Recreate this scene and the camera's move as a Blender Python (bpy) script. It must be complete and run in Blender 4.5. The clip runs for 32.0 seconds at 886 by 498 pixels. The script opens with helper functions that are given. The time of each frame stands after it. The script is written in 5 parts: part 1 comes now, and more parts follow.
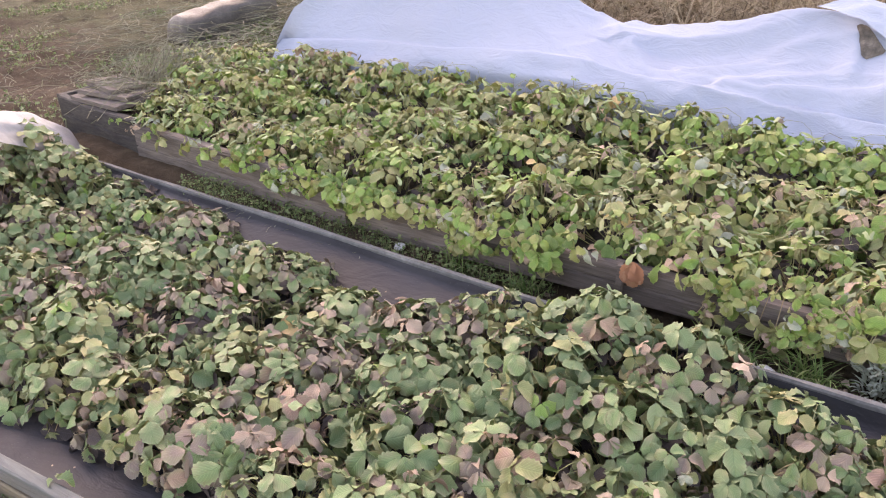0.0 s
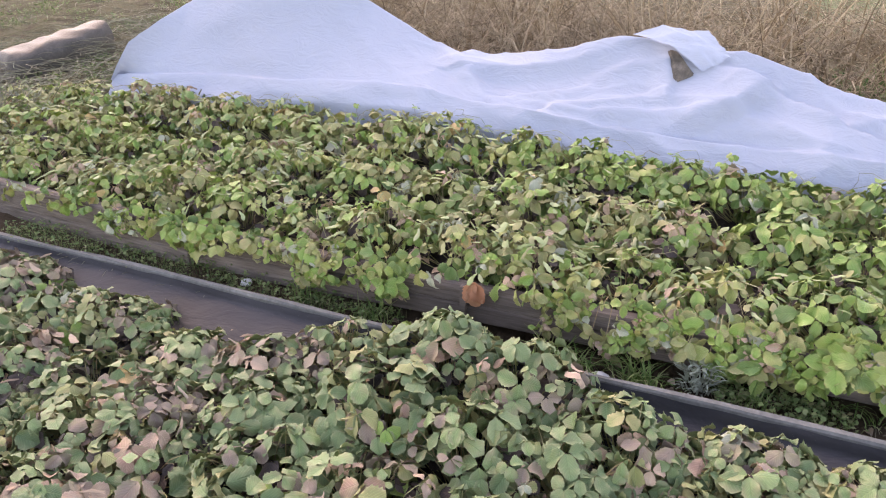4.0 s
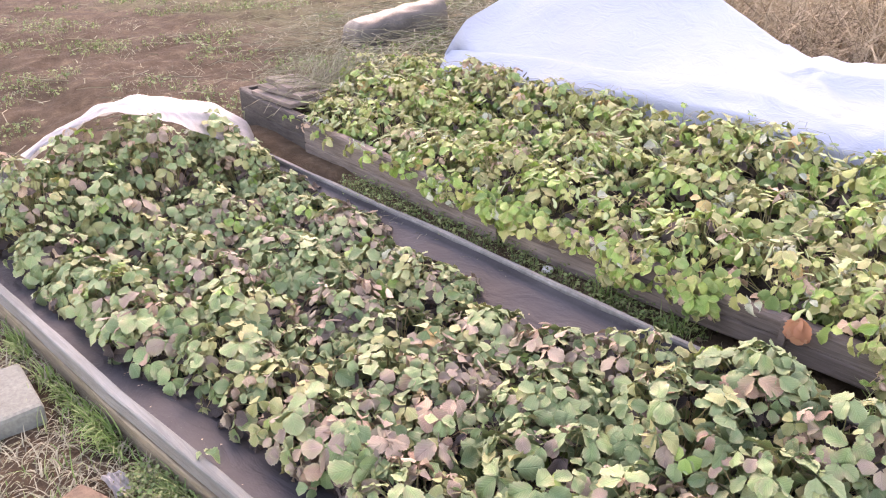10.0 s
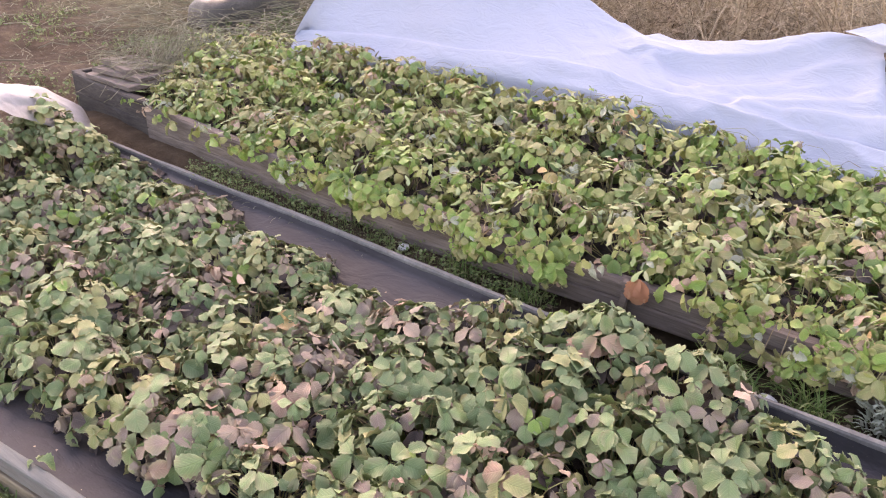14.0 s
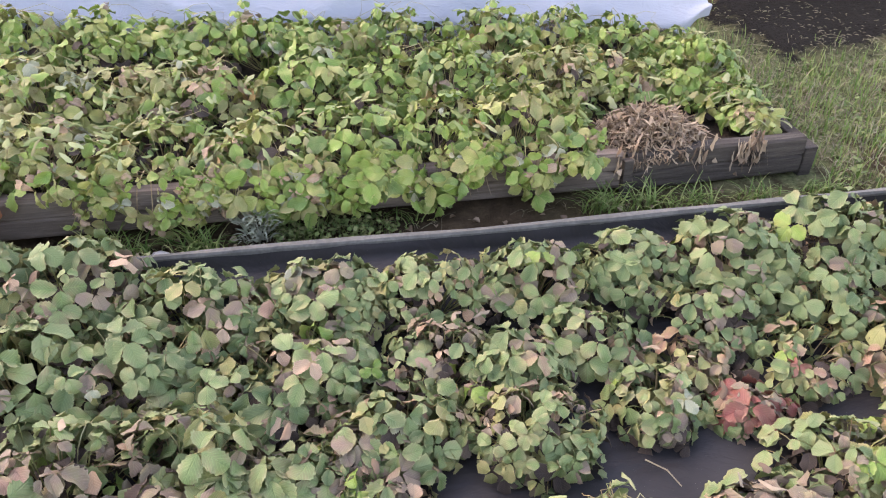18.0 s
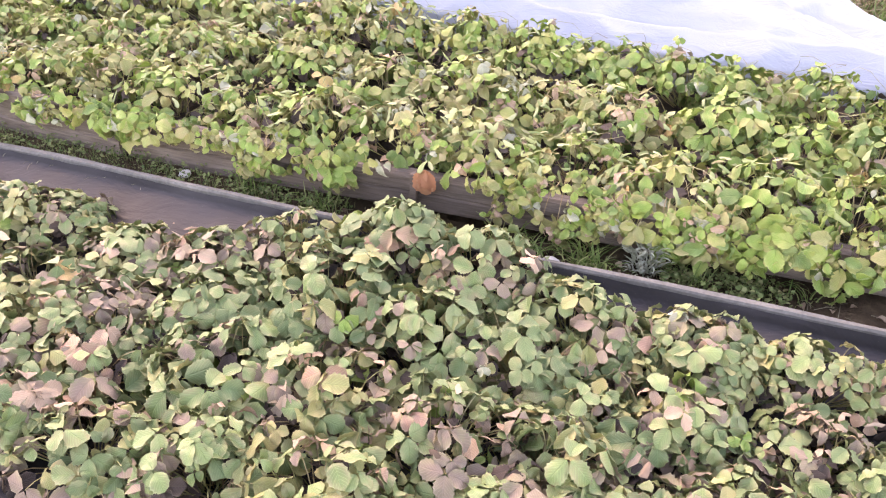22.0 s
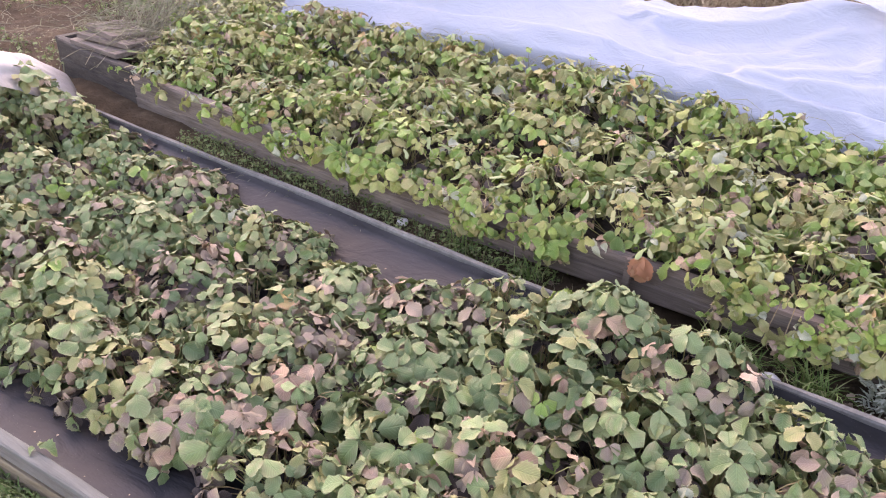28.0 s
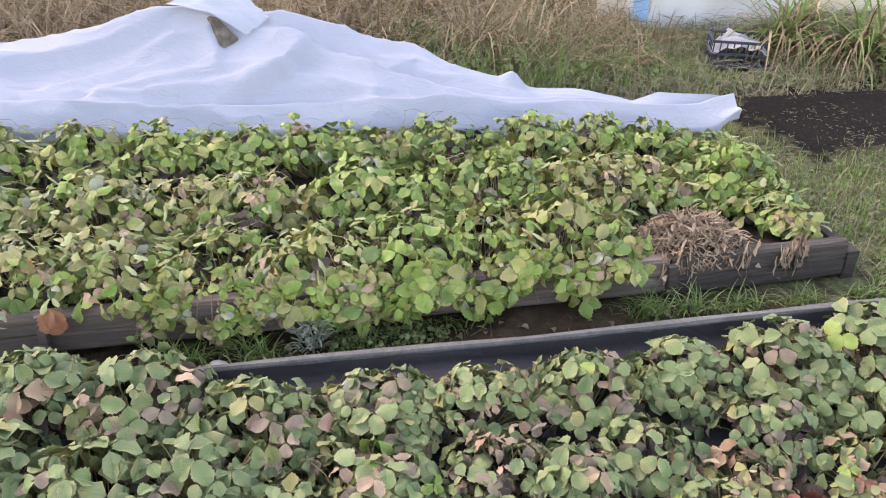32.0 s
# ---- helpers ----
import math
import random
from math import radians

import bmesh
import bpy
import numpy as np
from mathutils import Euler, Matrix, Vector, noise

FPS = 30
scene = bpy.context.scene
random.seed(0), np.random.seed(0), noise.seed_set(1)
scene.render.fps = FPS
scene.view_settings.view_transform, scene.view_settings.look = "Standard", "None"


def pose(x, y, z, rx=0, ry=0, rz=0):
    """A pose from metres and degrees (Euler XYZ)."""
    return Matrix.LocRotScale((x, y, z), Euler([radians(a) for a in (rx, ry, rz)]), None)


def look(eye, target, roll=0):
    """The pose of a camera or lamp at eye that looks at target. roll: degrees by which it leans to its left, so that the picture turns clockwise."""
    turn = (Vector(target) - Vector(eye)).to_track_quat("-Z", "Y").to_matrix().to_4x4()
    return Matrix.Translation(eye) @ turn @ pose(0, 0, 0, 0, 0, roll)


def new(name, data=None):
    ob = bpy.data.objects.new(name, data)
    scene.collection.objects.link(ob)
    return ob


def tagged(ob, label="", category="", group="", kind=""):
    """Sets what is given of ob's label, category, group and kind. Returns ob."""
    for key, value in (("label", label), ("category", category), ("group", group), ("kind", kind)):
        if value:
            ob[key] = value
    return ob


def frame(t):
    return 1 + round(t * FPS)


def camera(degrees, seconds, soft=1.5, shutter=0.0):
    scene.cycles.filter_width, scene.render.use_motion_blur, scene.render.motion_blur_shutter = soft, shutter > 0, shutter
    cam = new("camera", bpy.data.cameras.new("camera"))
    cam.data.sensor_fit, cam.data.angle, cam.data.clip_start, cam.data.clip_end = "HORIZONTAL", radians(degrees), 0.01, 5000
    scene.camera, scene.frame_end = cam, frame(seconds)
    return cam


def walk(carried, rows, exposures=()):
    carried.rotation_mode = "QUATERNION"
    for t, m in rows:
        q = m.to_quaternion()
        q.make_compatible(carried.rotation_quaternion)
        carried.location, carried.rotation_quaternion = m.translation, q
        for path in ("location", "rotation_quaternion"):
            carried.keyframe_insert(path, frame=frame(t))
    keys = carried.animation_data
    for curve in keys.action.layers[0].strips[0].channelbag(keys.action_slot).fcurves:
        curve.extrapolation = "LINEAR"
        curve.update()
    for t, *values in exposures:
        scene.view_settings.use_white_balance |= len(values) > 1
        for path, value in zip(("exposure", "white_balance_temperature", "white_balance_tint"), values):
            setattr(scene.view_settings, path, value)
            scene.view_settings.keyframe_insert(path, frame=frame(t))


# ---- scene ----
cam = camera(61.4, 32.0, soft=1.1)
PATH = [
    (0, (-0.213, -0.129, 1.326), (-1.207, 1.351, 0.42), -2.0),
    (0.5, (-0.204, -0.127, 1.331), (-1.181, 1.368, 0.431), -1.8),
    (1, (-0.197, -0.123, 1.333), (-1.124, 1.413, 0.449), -1.2),
    (1.5, (-0.189, -0.121, 1.335), (-1.073, 1.446, 0.461), -0.8),
    (2, (-0.185, -0.113, 1.332), (-1.052, 1.467, 0.466), -0.8),
    (2.5, (-0.172, -0.103, 1.33), (-0.997, 1.5, 0.463), -0.6),
    (3, (-0.156, -0.097, 1.33), (-0.961, 1.516, 0.464), -0.6),
    (3.5, (-0.132, -0.101, 1.333), (-0.907, 1.527, 0.467), -0.7),
    (5.5, (-0.111, -0.05, 1.293), (-0.58, 1.729, 0.509), -1.4),
    (6, (-0.119, -0.043, 1.266), (-0.534, 1.65, 0.284), -1.5),
    (6.5, (-0.139, -0.05, 1.256), (-0.513, 1.589, 0.174), -1.2),
    (7, (-0.158, -0.058, 1.262), (-0.616, 1.517, 0.118), -1.5),
    (7.5, (-0.177, -0.077, 1.27), (-0.877, 1.407, 0.126), -2.5),
    (8, (-0.204, -0.088, 1.303), (-1.159, 1.302, 0.228), -2.3),
    (8.5, (-0.242, -0.114, 1.341), (-1.41, 1.225, 0.421), -1.4),
    (9, (-0.261, -0.123, 1.341), (-1.484, 1.184, 0.45), -1.0),
    (9.5, (-0.271, -0.134, 1.343), (-1.53, 1.144, 0.459), -0.7),
    (10, (-0.27, -0.135, 1.347), (-1.551, 1.128, 0.474), -0.5),
    (10.5, (-0.267, -0.136, 1.351), (-1.557, 1.126, 0.489), -0.2),
    (11, (-0.271, -0.144, 1.349), (-1.564, 1.126, 0.503), 0.2),
    (11.5, (-0.267, -0.144, 1.35), (-1.562, 1.127, 0.508), 0.3),
    (12, (-0.267, -0.134, 1.342), (-1.555, 1.142, 0.499), 0.4),
    (12.5, (-0.257, -0.11, 1.341), (-1.502, 1.201, 0.486), 0.7),
    (13, (-0.251, -0.097, 1.336), (-1.435, 1.262, 0.467), 1.1),
    (13.5, (-0.247, -0.095, 1.33), (-1.364, 1.308, 0.444), 1.3),
    (15.5, (-0.135, -0.063, 1.262), (-0.656, 1.617, 0.311), 2.7),
    (16, (-0.122, -0.068, 1.259), (-0.467, 1.645, 0.285), 2.7),
    (16.5, (-0.049, -0.072, 1.279), (-0.203, 1.642, 0.261), 1.6),
    (17, (-0.027, -0.048, 1.277), (0.006, 1.657, 0.232), 1.3),
    (17.5, (0.014, -0.05, 1.266), (0.189, 1.623, 0.184), 0.6),
    (18, (0.039, -0.055, 1.256), (0.346, 1.561, 0.118), 0.0),
    (18.5, (0.06, -0.063, 1.241), (0.47, 1.454, 0.004), -0.7),
    (19, (0.065, -0.052, 1.242), (0.485, 1.422, -0.043), -0.7),
    (19.5, (0.047, -0.033, 1.226), (0.439, 1.335, -0.179), -0.5),
    (20, (0.014, -0.027, 1.222), (0.365, 1.3, -0.231), -0.5),
    (20.5, (-0.018, -0.039, 1.234), (0.189, 1.339, -0.201), -1.1),
    (21, (-0.087, -0.06, 1.259), (-0.102, 1.447, -0.056), -0.0),
    (21.5, (-0.156, -0.081, 1.293), (-0.466, 1.479, 0.081), 0.1),
    (22, (-0.181, -0.095, 1.317), (-0.674, 1.496, 0.211), 1.0),
    (22.5, (-0.199, -0.108, 1.32), (-0.8, 1.485, 0.271), 0.8),
    (23, (-0.23, -0.106, 1.325), (-0.929, 1.445, 0.273), 0.2),
    (23.5, (-0.256, -0.113, 1.327), (-1.078, 1.373, 0.272), -0.4),
    (24, (-0.283, -0.123, 1.327), (-1.227, 1.284, 0.264), -0.9),
    (24.5, (-0.307, -0.143, 1.344), (-1.421, 1.157, 0.31), -0.5),
    (26.5, (-0.291, -0.115, 1.343), (-1.53, 1.133, 0.39), -0.4),
    (27, (-0.284, -0.09, 1.341), (-1.432, 1.231, 0.374), 0.8),
    (27.5, (-0.296, -0.074, 1.344), (-1.306, 1.334, 0.346), 1.8),
    (28, (-0.29, -0.069, 1.347), (-1.244, 1.378, 0.35), 1.9),
    (28.5, (-0.281, -0.063, 1.348), (-1.206, 1.402, 0.349), 1.7),
    (29, (-0.235, -0.051, 1.36), (-0.962, 1.543, 0.395), 0.6),
    (29.5, (-0.194, -0.037, 1.352), (-0.695, 1.652, 0.404), 0.4),
    (30, (-0.161, -0.037, 1.352), (-0.419, 1.702, 0.4), 0.8),
    (30.5, (-0.13, -0.03, 1.348), (-0.185, 1.726, 0.392), -0.4),
    (31, (-0.095, -0.03, 1.353), (0.007, 1.724, 0.396), -0.6),
    (31.5, (-0.063, -0.035, 1.355), (0.149, 1.71, 0.401), -0.8),
    (32, (-0.053, -0.036, 1.347), (0.228, 1.701, 0.395), -1.1),
]
EXPOSURES = [(0, 2.94, 9350, 33), (3, 2.88, 9080, 32), (5.5, 2.59, 8660, 29), (6, 2.29, 8390, 28), (6.5, 3.09, 8940, 36), (7, 3.62, 9080, 36), (8, 3.8, 10360, 47), (8.5, 3.6, 10540, 45), (9, 3.46, 9350, 39), (11, 3.52, 9350, 37), (13, 3.01, 9350, 40), (16, 3.08, 9550, 29), (17, 2.94, 9310, 26), (18, 2.94, 9170, 28), (19, 3.37, 7950, 35), (20, 3.43, 7930, 33), (21, 3.66, 8170, 34), (22, 3.56, 10000, 38), (22.5, 3.11, 10150, 36), (24, 3.51, 9850, 44), (24.5, 3.61, 9760, 44), (27, 3.11, 9420, 40), (28.5, 3.05, 8910, 37), (30, 2.86, 9320, 30), (32, 2.91, 9280, 27)]
walk(cam, [(t, look(eye, target, roll)) for t, eye, target, roll in PATH], EXPOSURES)

# ---- world and sun ----
SUN_AZ, SUN_EL = radians(-48), radians(44)      # azimuth from +y towards +x, elevation
world = bpy.data.worlds.new("sky")
scene.world = world
world.use_nodes = True
wn = world.node_tree
sky = wn.nodes.new("ShaderNodeTexSky")
sky.sky_type = "NISHITA"
sky.sun_disc = False
sky.sun_elevation, sky.sun_rotation = SUN_EL, SUN_AZ
sky.air_density, sky.dust_density = 1.0, 1.0
wn.links.new(sky.outputs[0], wn.nodes["Background"].inputs[0])
wn.nodes["Background"].inputs[1].default_value = 0.15
sun = new("sun", bpy.data.lights.new("sun", "SUN"))
sun.data.energy, sun.data.angle, sun.data.color = 0.18, radians(50), (1.0, 0.95, 0.88)
sun_from = Vector((math.sin(SUN_AZ) * math.cos(SUN_EL), math.cos(SUN_AZ) * math.cos(SUN_EL), math.sin(SUN_EL)))
sun.matrix_world = look(sun_from * 30, (0, 0, 0))


# ---- materials ----
class Mat:
    """A node material under way: short ways to add and join nodes."""

    def __init__(self, name):
        self.m = bpy.data.materials.new(name)
        self.m.use_nodes = True
        self.t = self.m.node_tree
        self.b = self.t.nodes["Principled BSDF"]
        self.out = self.t.nodes["Material Output"]

    def node(self, kind, **kw):
        n = self.t.nodes.new("ShaderNode" + kind)
        for key, value in kw.items():
            setattr(n, key, value)
        return n

    def put(self, socket, value):
        if isinstance(value, bpy.types.NodeSocket):
            self.t.links.new(value, socket)
        elif isinstance(value, (tuple, list)) and len(value) == 3 and socket.type == "RGBA":
            socket.default_value = (*value, 1)
        else:
            socket.default_value = value

    def coords(self, which="Object", scale=(1, 1, 1)):
        c = self.node("TexCoord")
        mp = self.node("Mapping")
        self.put(mp.inputs[0], c.outputs[which])
        mp.inputs[3].default_value = scale
        return mp.outputs[0]

    def world_pos(self, scale=(1, 1, 1)):
        g = self.node("NewGeometry")
        mp = self.node("Mapping")
        self.put(mp.inputs[0], g.outputs["Position"])
        mp.inputs[3].default_value = scale
        return mp.outputs[0]

    def noise(self, vec, scale, detail=4, rough=0.6, distort=0.0):
        n = self.node("TexNoise")
        self.put(n.inputs["Vector"], vec)
        n.inputs["Scale"].default_value, n.inputs["Detail"].default_value = scale, detail
        n.inputs["Roughness"].default_value, n.inputs["Distortion"].default_value = rough, distort
        return n.outputs[0]

    def ramp(self, fac, *stops):
        r = self.node("ValToRGB")
        self.put(r.inputs[0], fac)
        els = r.color_ramp.elements
        while len(els) < len(stops):
            els.new(0.5)
        for e, (p, c) in zip(els, stops):
            e.position = p
            e.color = (*c, 1) if isinstance(c, tuple) else (c, c, c, 1)
        return r.outputs[0]

    def mix(self, fac, a, b, blend="MIX"):
        n = self.node("Mix", data_type="RGBA", blend_type=blend)
        self.put(n.inputs[0], fac)
        self.put(n.inputs[6], a)
        self.put(n.inputs[7], b)
        return n.outputs[2]

    def math(self, op, a, b=0.0):
        n = self.node("Math", operation=op)
        self.put(n.inputs[0], a)
        self.put(n.inputs[1], b)
        return n.outputs[0]

    def bump(self, height, strength=0.4, dist=0.01):
        n = self.node("Bump")
        n.inputs["Strength"].default_value, n.inputs["Distance"].default_value = strength, dist
        self.put(n.inputs["Height"], height)
        self.put(self.b.inputs["Normal"], n.outputs[0])

    def end(self, color, rough=0.7, spec=0.4, through_light=None, tint=None):
        self.put(self.b.inputs["Base Color"], color)
        self.put(self.b.inputs["Roughness"], rough)
        self.b.inputs["Specular IOR Level"].default_value = spec
        if through_light:
            tr = self.node("BsdfTranslucent")
            self.put(tr.inputs[0], tint or color)
            mx = self.node("MixShader")
            mx.inputs[0].default_value = through_light
            self.t.links.new(self.b.outputs[0], mx.inputs[1])
            self.t.links.new(tr.outputs[0], mx.inputs[2])
            self.t.links.new(mx.outputs[0], self.out.inputs[0])
        return self.m


def leaf_material(name, shades, blush, blush_amount, rough=0.5, veins=0.38, thin=0.09):
    """shades: three colours that leaves vary between; blush: what creeps in from the margins."""
    k = Mat(name)
    uv = k.node("UVMap", uv_map="leaf")
    sep = k.node("SeparateXYZ")
    k.put(sep.inputs[0], uv.outputs[0])
    u, v = k.math("ABSOLUTE", sep.outputs[0]), sep.outputs[1]
    info = k.node("ObjectInfo")
    own = k.node("NewGeometry").outputs["Random Per Island"]
    tone = k.math("ADD", k.math("MULTIPLY", info.outputs["Random"], 0.6), k.math("MULTIPLY", own, 0.4))
    base = k.ramp(tone, (0.0, shades[0]), (0.5, shades[1]), (1.0, shades[2]))
    pos = k.world_pos()
    blot = k.noise(pos, 22, 3)
    fine = k.noise(pos, 160, 3)
    base = k.mix(k.ramp(blot, (0.35, 0.0), (0.75, 0.55)), base, shades[2])
    base = k.mix(k.ramp(fine, (0.3, 0.0), (0.8, 0.3)), base, shades[0])
    rim = k.math("MULTIPLY", k.math("POWER", u, 2.2), k.ramp(k.noise(pos, 30, 2), (0.3, 0.0), (0.65, 1.0)))
    base = k.mix(k.math("MULTIPLY", rim, min(1.0, blush_amount * 1.2)), base, blush)
    patch = k.ramp(k.noise(pos, 17, 2), (0.5, 0.0), (0.68, 0.7))
    base = k.mix(k.math("MULTIPLY", patch, blush_amount), base, blush)
    wave = k.math("SINE", k.math("MULTIPLY", k.math("SUBTRACT", v, k.math("MULTIPLY", u, 0.45)), 46.0))
    vein = k.ramp(wave, (0.78, 0.0), (0.98, 1.0))
    mid = k.ramp(u, (0.0, 1.0), (0.07, 0.0))
    lines = k.math("MAXIMUM", vein, mid)
    base = k.mix(k.math("MULTIPLY", lines, veins), base, tuple(min(1, c * 1.55 + 0.02) for c in shades[1]))
    margin = k.math("MULTIPLY", k.ramp(u, (0.84, 0.0), (0.98, 0.6)), k.ramp(k.noise(pos, 45, 2), (0.35, 0.0), (0.6, 1.0)))
    base = k.mix(margin, base, tuple(min(0.5, c * 1.15 + 0.04) for c in shades[2]))
    k.bump(k.math("SUBTRACT", k.math("MULTIPLY", fine, 0.5), lines), 0.6, 0.003)
    return k.end(base, k.ramp(blot, (0.2, rough + 0.02), (0.8, rough + 0.2)), 0.5, thin)


LEAF = {
    "green": leaf_material("leaf_green", ((0.055, 0.105, 0.03), (0.108, 0.176, 0.058), (0.172, 0.225, 0.092)), (0.26, 0.185, 0.11), 0.5, rough=0.5),
    "dark": leaf_material("leaf_dark", ((0.034, 0.076, 0.025), (0.076, 0.132, 0.046), (0.135, 0.188, 0.08)), (0.2, 0.18, 0.085), 0.45, rough=0.56),
    "lime": leaf_material("leaf_lime", ((0.125, 0.17, 0.036), (0.19, 0.23, 0.06), (0.245, 0.265, 0.092)), (0.31, 0.255, 0.115), 0.55, rough=0.58, thin=0.12),
    "fresh": leaf_material("leaf_fresh", ((0.06, 0.138, 0.019), (0.118, 0.222, 0.036), (0.19, 0.275, 0.066)), (0.28, 0.25, 0.092), 0.5, rough=0.52, thin=0.12),
    "deep": leaf_material("leaf_deep", ((0.0315, 0.082, 0.016), (0.0683, 0.14, 0.028), (0.131, 0.207, 0.056)), (0.21, 0.212, 0.08), 0.4, rough=0.52),
    "olive": leaf_material("leaf_olive", ((0.1, 0.122, 0.036), (0.165, 0.185, 0.062), (0.23, 0.235, 0.1)), (0.3, 0.225, 0.11), 0.55, rough=0.6, thin=0.12),
    # dead brown lower leaves, darkened further to put gap shade into their colour
    "rotten": leaf_material("leaf_rot_and_shade", ((0.017, 0.0125, 0.01), (0.036, 0.026, 0.021), (0.066, 0.048, 0.037)), (0.09, 0.062, 0.045), 0.4, rough=0.8),
    "yellow": leaf_material("leaf_yellow", ((0.294, 0.241, 0.07), (0.378, 0.28, 0.1), (0.367, 0.222, 0.1)), (0.399, 0.203, 0.12), 0.6, thin=0.12),
    "purple": leaf_material("leaf_purple", ((0.115, 0.083, 0.066), (0.165, 0.12, 0.09), (0.21, 0.168, 0.12)), (0.165, 0.162, 0.08), 0.7, rough=0.68),
    "pink": leaf_material("leaf_pink", ((0.225, 0.115, 0.084), (0.26, 0.158, 0.11), (0.215, 0.175, 0.098)), (0.24, 0.215, 0.11), 0.8, rough=0.65),
    "red": leaf_material("leaf_red", ((0.15, 0.026, 0.024), (0.2, 0.052, 0.044), (0.175, 0.085, 0.062)), (0.23, 0.15, 0.08), 0.4),
    "brown": leaf_material("leaf_brown", ((0.2, 0.135, 0.09), (0.304, 0.217, 0.145), (0.399, 0.299, 0.215)), (0.231, 0.145, 0.1), 0.5, rough=0.8),
    "pale": leaf_material("leaf_underside", ((0.19, 0.22, 0.145), (0.235, 0.26, 0.18), (0.28, 0.295, 0.22)), (0.33, 0.3, 0.2), 0.3, rough=0.7),
}


def plain(name, a, b, scale=12.0, rough=0.8, bump=0.4, dist=0.006, stretch=(1, 1, 1), spec=0.3, thin=None, fine=90.0):
    """Two tones mixed by coarse and fine noise."""
    k = Mat(name)
    p = k.coords("Object", stretch)
    n1, n2 = k.noise(p, scale, 5), k.noise(p, fine, 4)
    c = k.mix(k.ramp(n1, (0.3, 0.0), (0.7, 1.0)), a, b)
    c = k.mix(k.ramp(n2, (0.35, 0.0), (0.75, 0.5)), c, tuple(x * 0.45 for x in a))
    k.bump(k.math("ADD", n1, k.math("MULTIPLY", n2, 0.5)), bump, dist)
    return k.end(c, rough, spec, thin)


def random_tone(name, stops, rough=0.8, thin=None, island=True):
    """Each joined blade or straw takes its own tone."""
    k = Mat(name)
    if island:
        r = k.node("NewGeometry").outputs["Random Per Island"]
    else:
        r = k.node("ObjectInfo").outputs["Random"]
    n = max(1, len(stops) - 1)
    c = k.ramp(r, *[(i / n, s) for i, s in enumerate(stops)])
    f = k.noise(k.world_pos(), 40, 3)
    c = k.mix(k.ramp(f, (0.3, 0.0), (0.8, 0.4)), c, stops[0])
    return k.end(c, rough, 0.3, thin)


def wood_material(name, dark, light, moss=None):
    k = Mat(name)
    p = k.coords("Object", (0.9, 14, 14))
    g = k.noise(p, 6, 8, 0.7, 0.6)
    q = k.coords("Object", (1, 3, 3))
    blot = k.noise(q, 2.6, 4)
    c = k.ramp(g, (0.32, dark), (0.52, tuple((a + b) / 2 for a, b in zip(dark, light))), (0.72, light))
    c = k.mix(k.ramp(blot, (0.4, 0.0), (0.7, 0.6)), c, tuple(x * 0.6 for x in dark))
    if moss:
        c = k.mix(k.ramp(k.noise(q, 7, 5), (0.52, 0.0), (0.7, 0.6)), c, moss)
    k.bump(g, 0.8, 0.006)
    return k.end(c, 0.85, 0.25)


M_BOARD = wood_material("weathered_board", (0.075, 0.06, 0.048), (0.2, 0.165, 0.14))
M_BOARD_DARK = wood_material("wet_dark_board", (0.02, 0.017, 0.015), (0.085, 0.074, 0.063))
M_BOARD_PALE = wood_material("grey_pine_board", (0.1, 0.078, 0.05), (0.215, 0.178, 0.122), (0.085, 0.08, 0.045))
M_BOARD_TOP = wood_material("whitened_board_edge", (0.105, 0.11, 0.098), (0.17, 0.176, 0.16))
M_BOARD_GREY = wood_material("bleached_pine_board", (0.105, 0.1, 0.09), (0.185, 0.18, 0.165), (0.09, 0.085, 0.055))
M_RIM = plain("grey_rim", (0.08, 0.082, 0.075), (0.145, 0.146, 0.134), 9, 0.75, 0.4, 0.003)
M_BLOCK = plain("concrete", (0.12, 0.1, 0.058), (0.2, 0.172, 0.1), 9, 0.9, 0.6, 0.008)
M_BLOCK_GREY = plain("pale_concrete", (0.105, 0.108, 0.086), (0.155, 0.158, 0.13), 9, 0.9, 0.6, 0.008)
M_BRICK = plain("red_clay", (0.085, 0.055, 0.034), (0.135, 0.09, 0.058), 14, 0.95, 0.9, 0.01)
M_STONE = plain("stone", (0.35, 0.34, 0.32), (0.5, 0.49, 0.46), 20, 0.85)
M_SOIL = plain("bed_soil", (0.022, 0.017, 0.013), (0.05, 0.038, 0.028), 25, 0.95, 0.9, 0.02)
# grey-brown for the gap under the fleece flap, its shade put into colour
M_GAP_SHADE = plain("leaf_mould", (0.06, 0.052, 0.042), (0.19, 0.165, 0.135), 22, 0.95, 0.9, 0.02)
M_CRATE = plain("dark_crate_plastic", (0.02, 0.028, 0.04), (0.035, 0.045, 0.06), 15, 0.5, 0.2, 0.002)
M_STALK = random_tone("stalks", ((0.12, 0.14, 0.05), (0.22, 0.22, 0.09), (0.2, 0.13, 0.075), (0.32, 0.31, 0.17)), 0.6)
M_STRAW = random_tone("dry_straw", ((0.085, 0.062, 0.038), (0.22, 0.17, 0.1), (0.37, 0.3, 0.195), (0.16, 0.115, 0.07), (0.28, 0.22, 0.14)), 0.85, 0.2)
M_GRASS = random_tone("green_grass", ((0.058, 0.125, 0.03), (0.105, 0.19, 0.048), (0.17, 0.245, 0.082), (0.23, 0.25, 0.12)), 0.6, 0.3)
M_WEED = random_tone("weed_leaves", ((0.05, 0.09, 0.03), (0.1, 0.16, 0.05), (0.16, 0.2, 0.08), (0.12, 0.11, 0.05)), 0.6, 0.25)
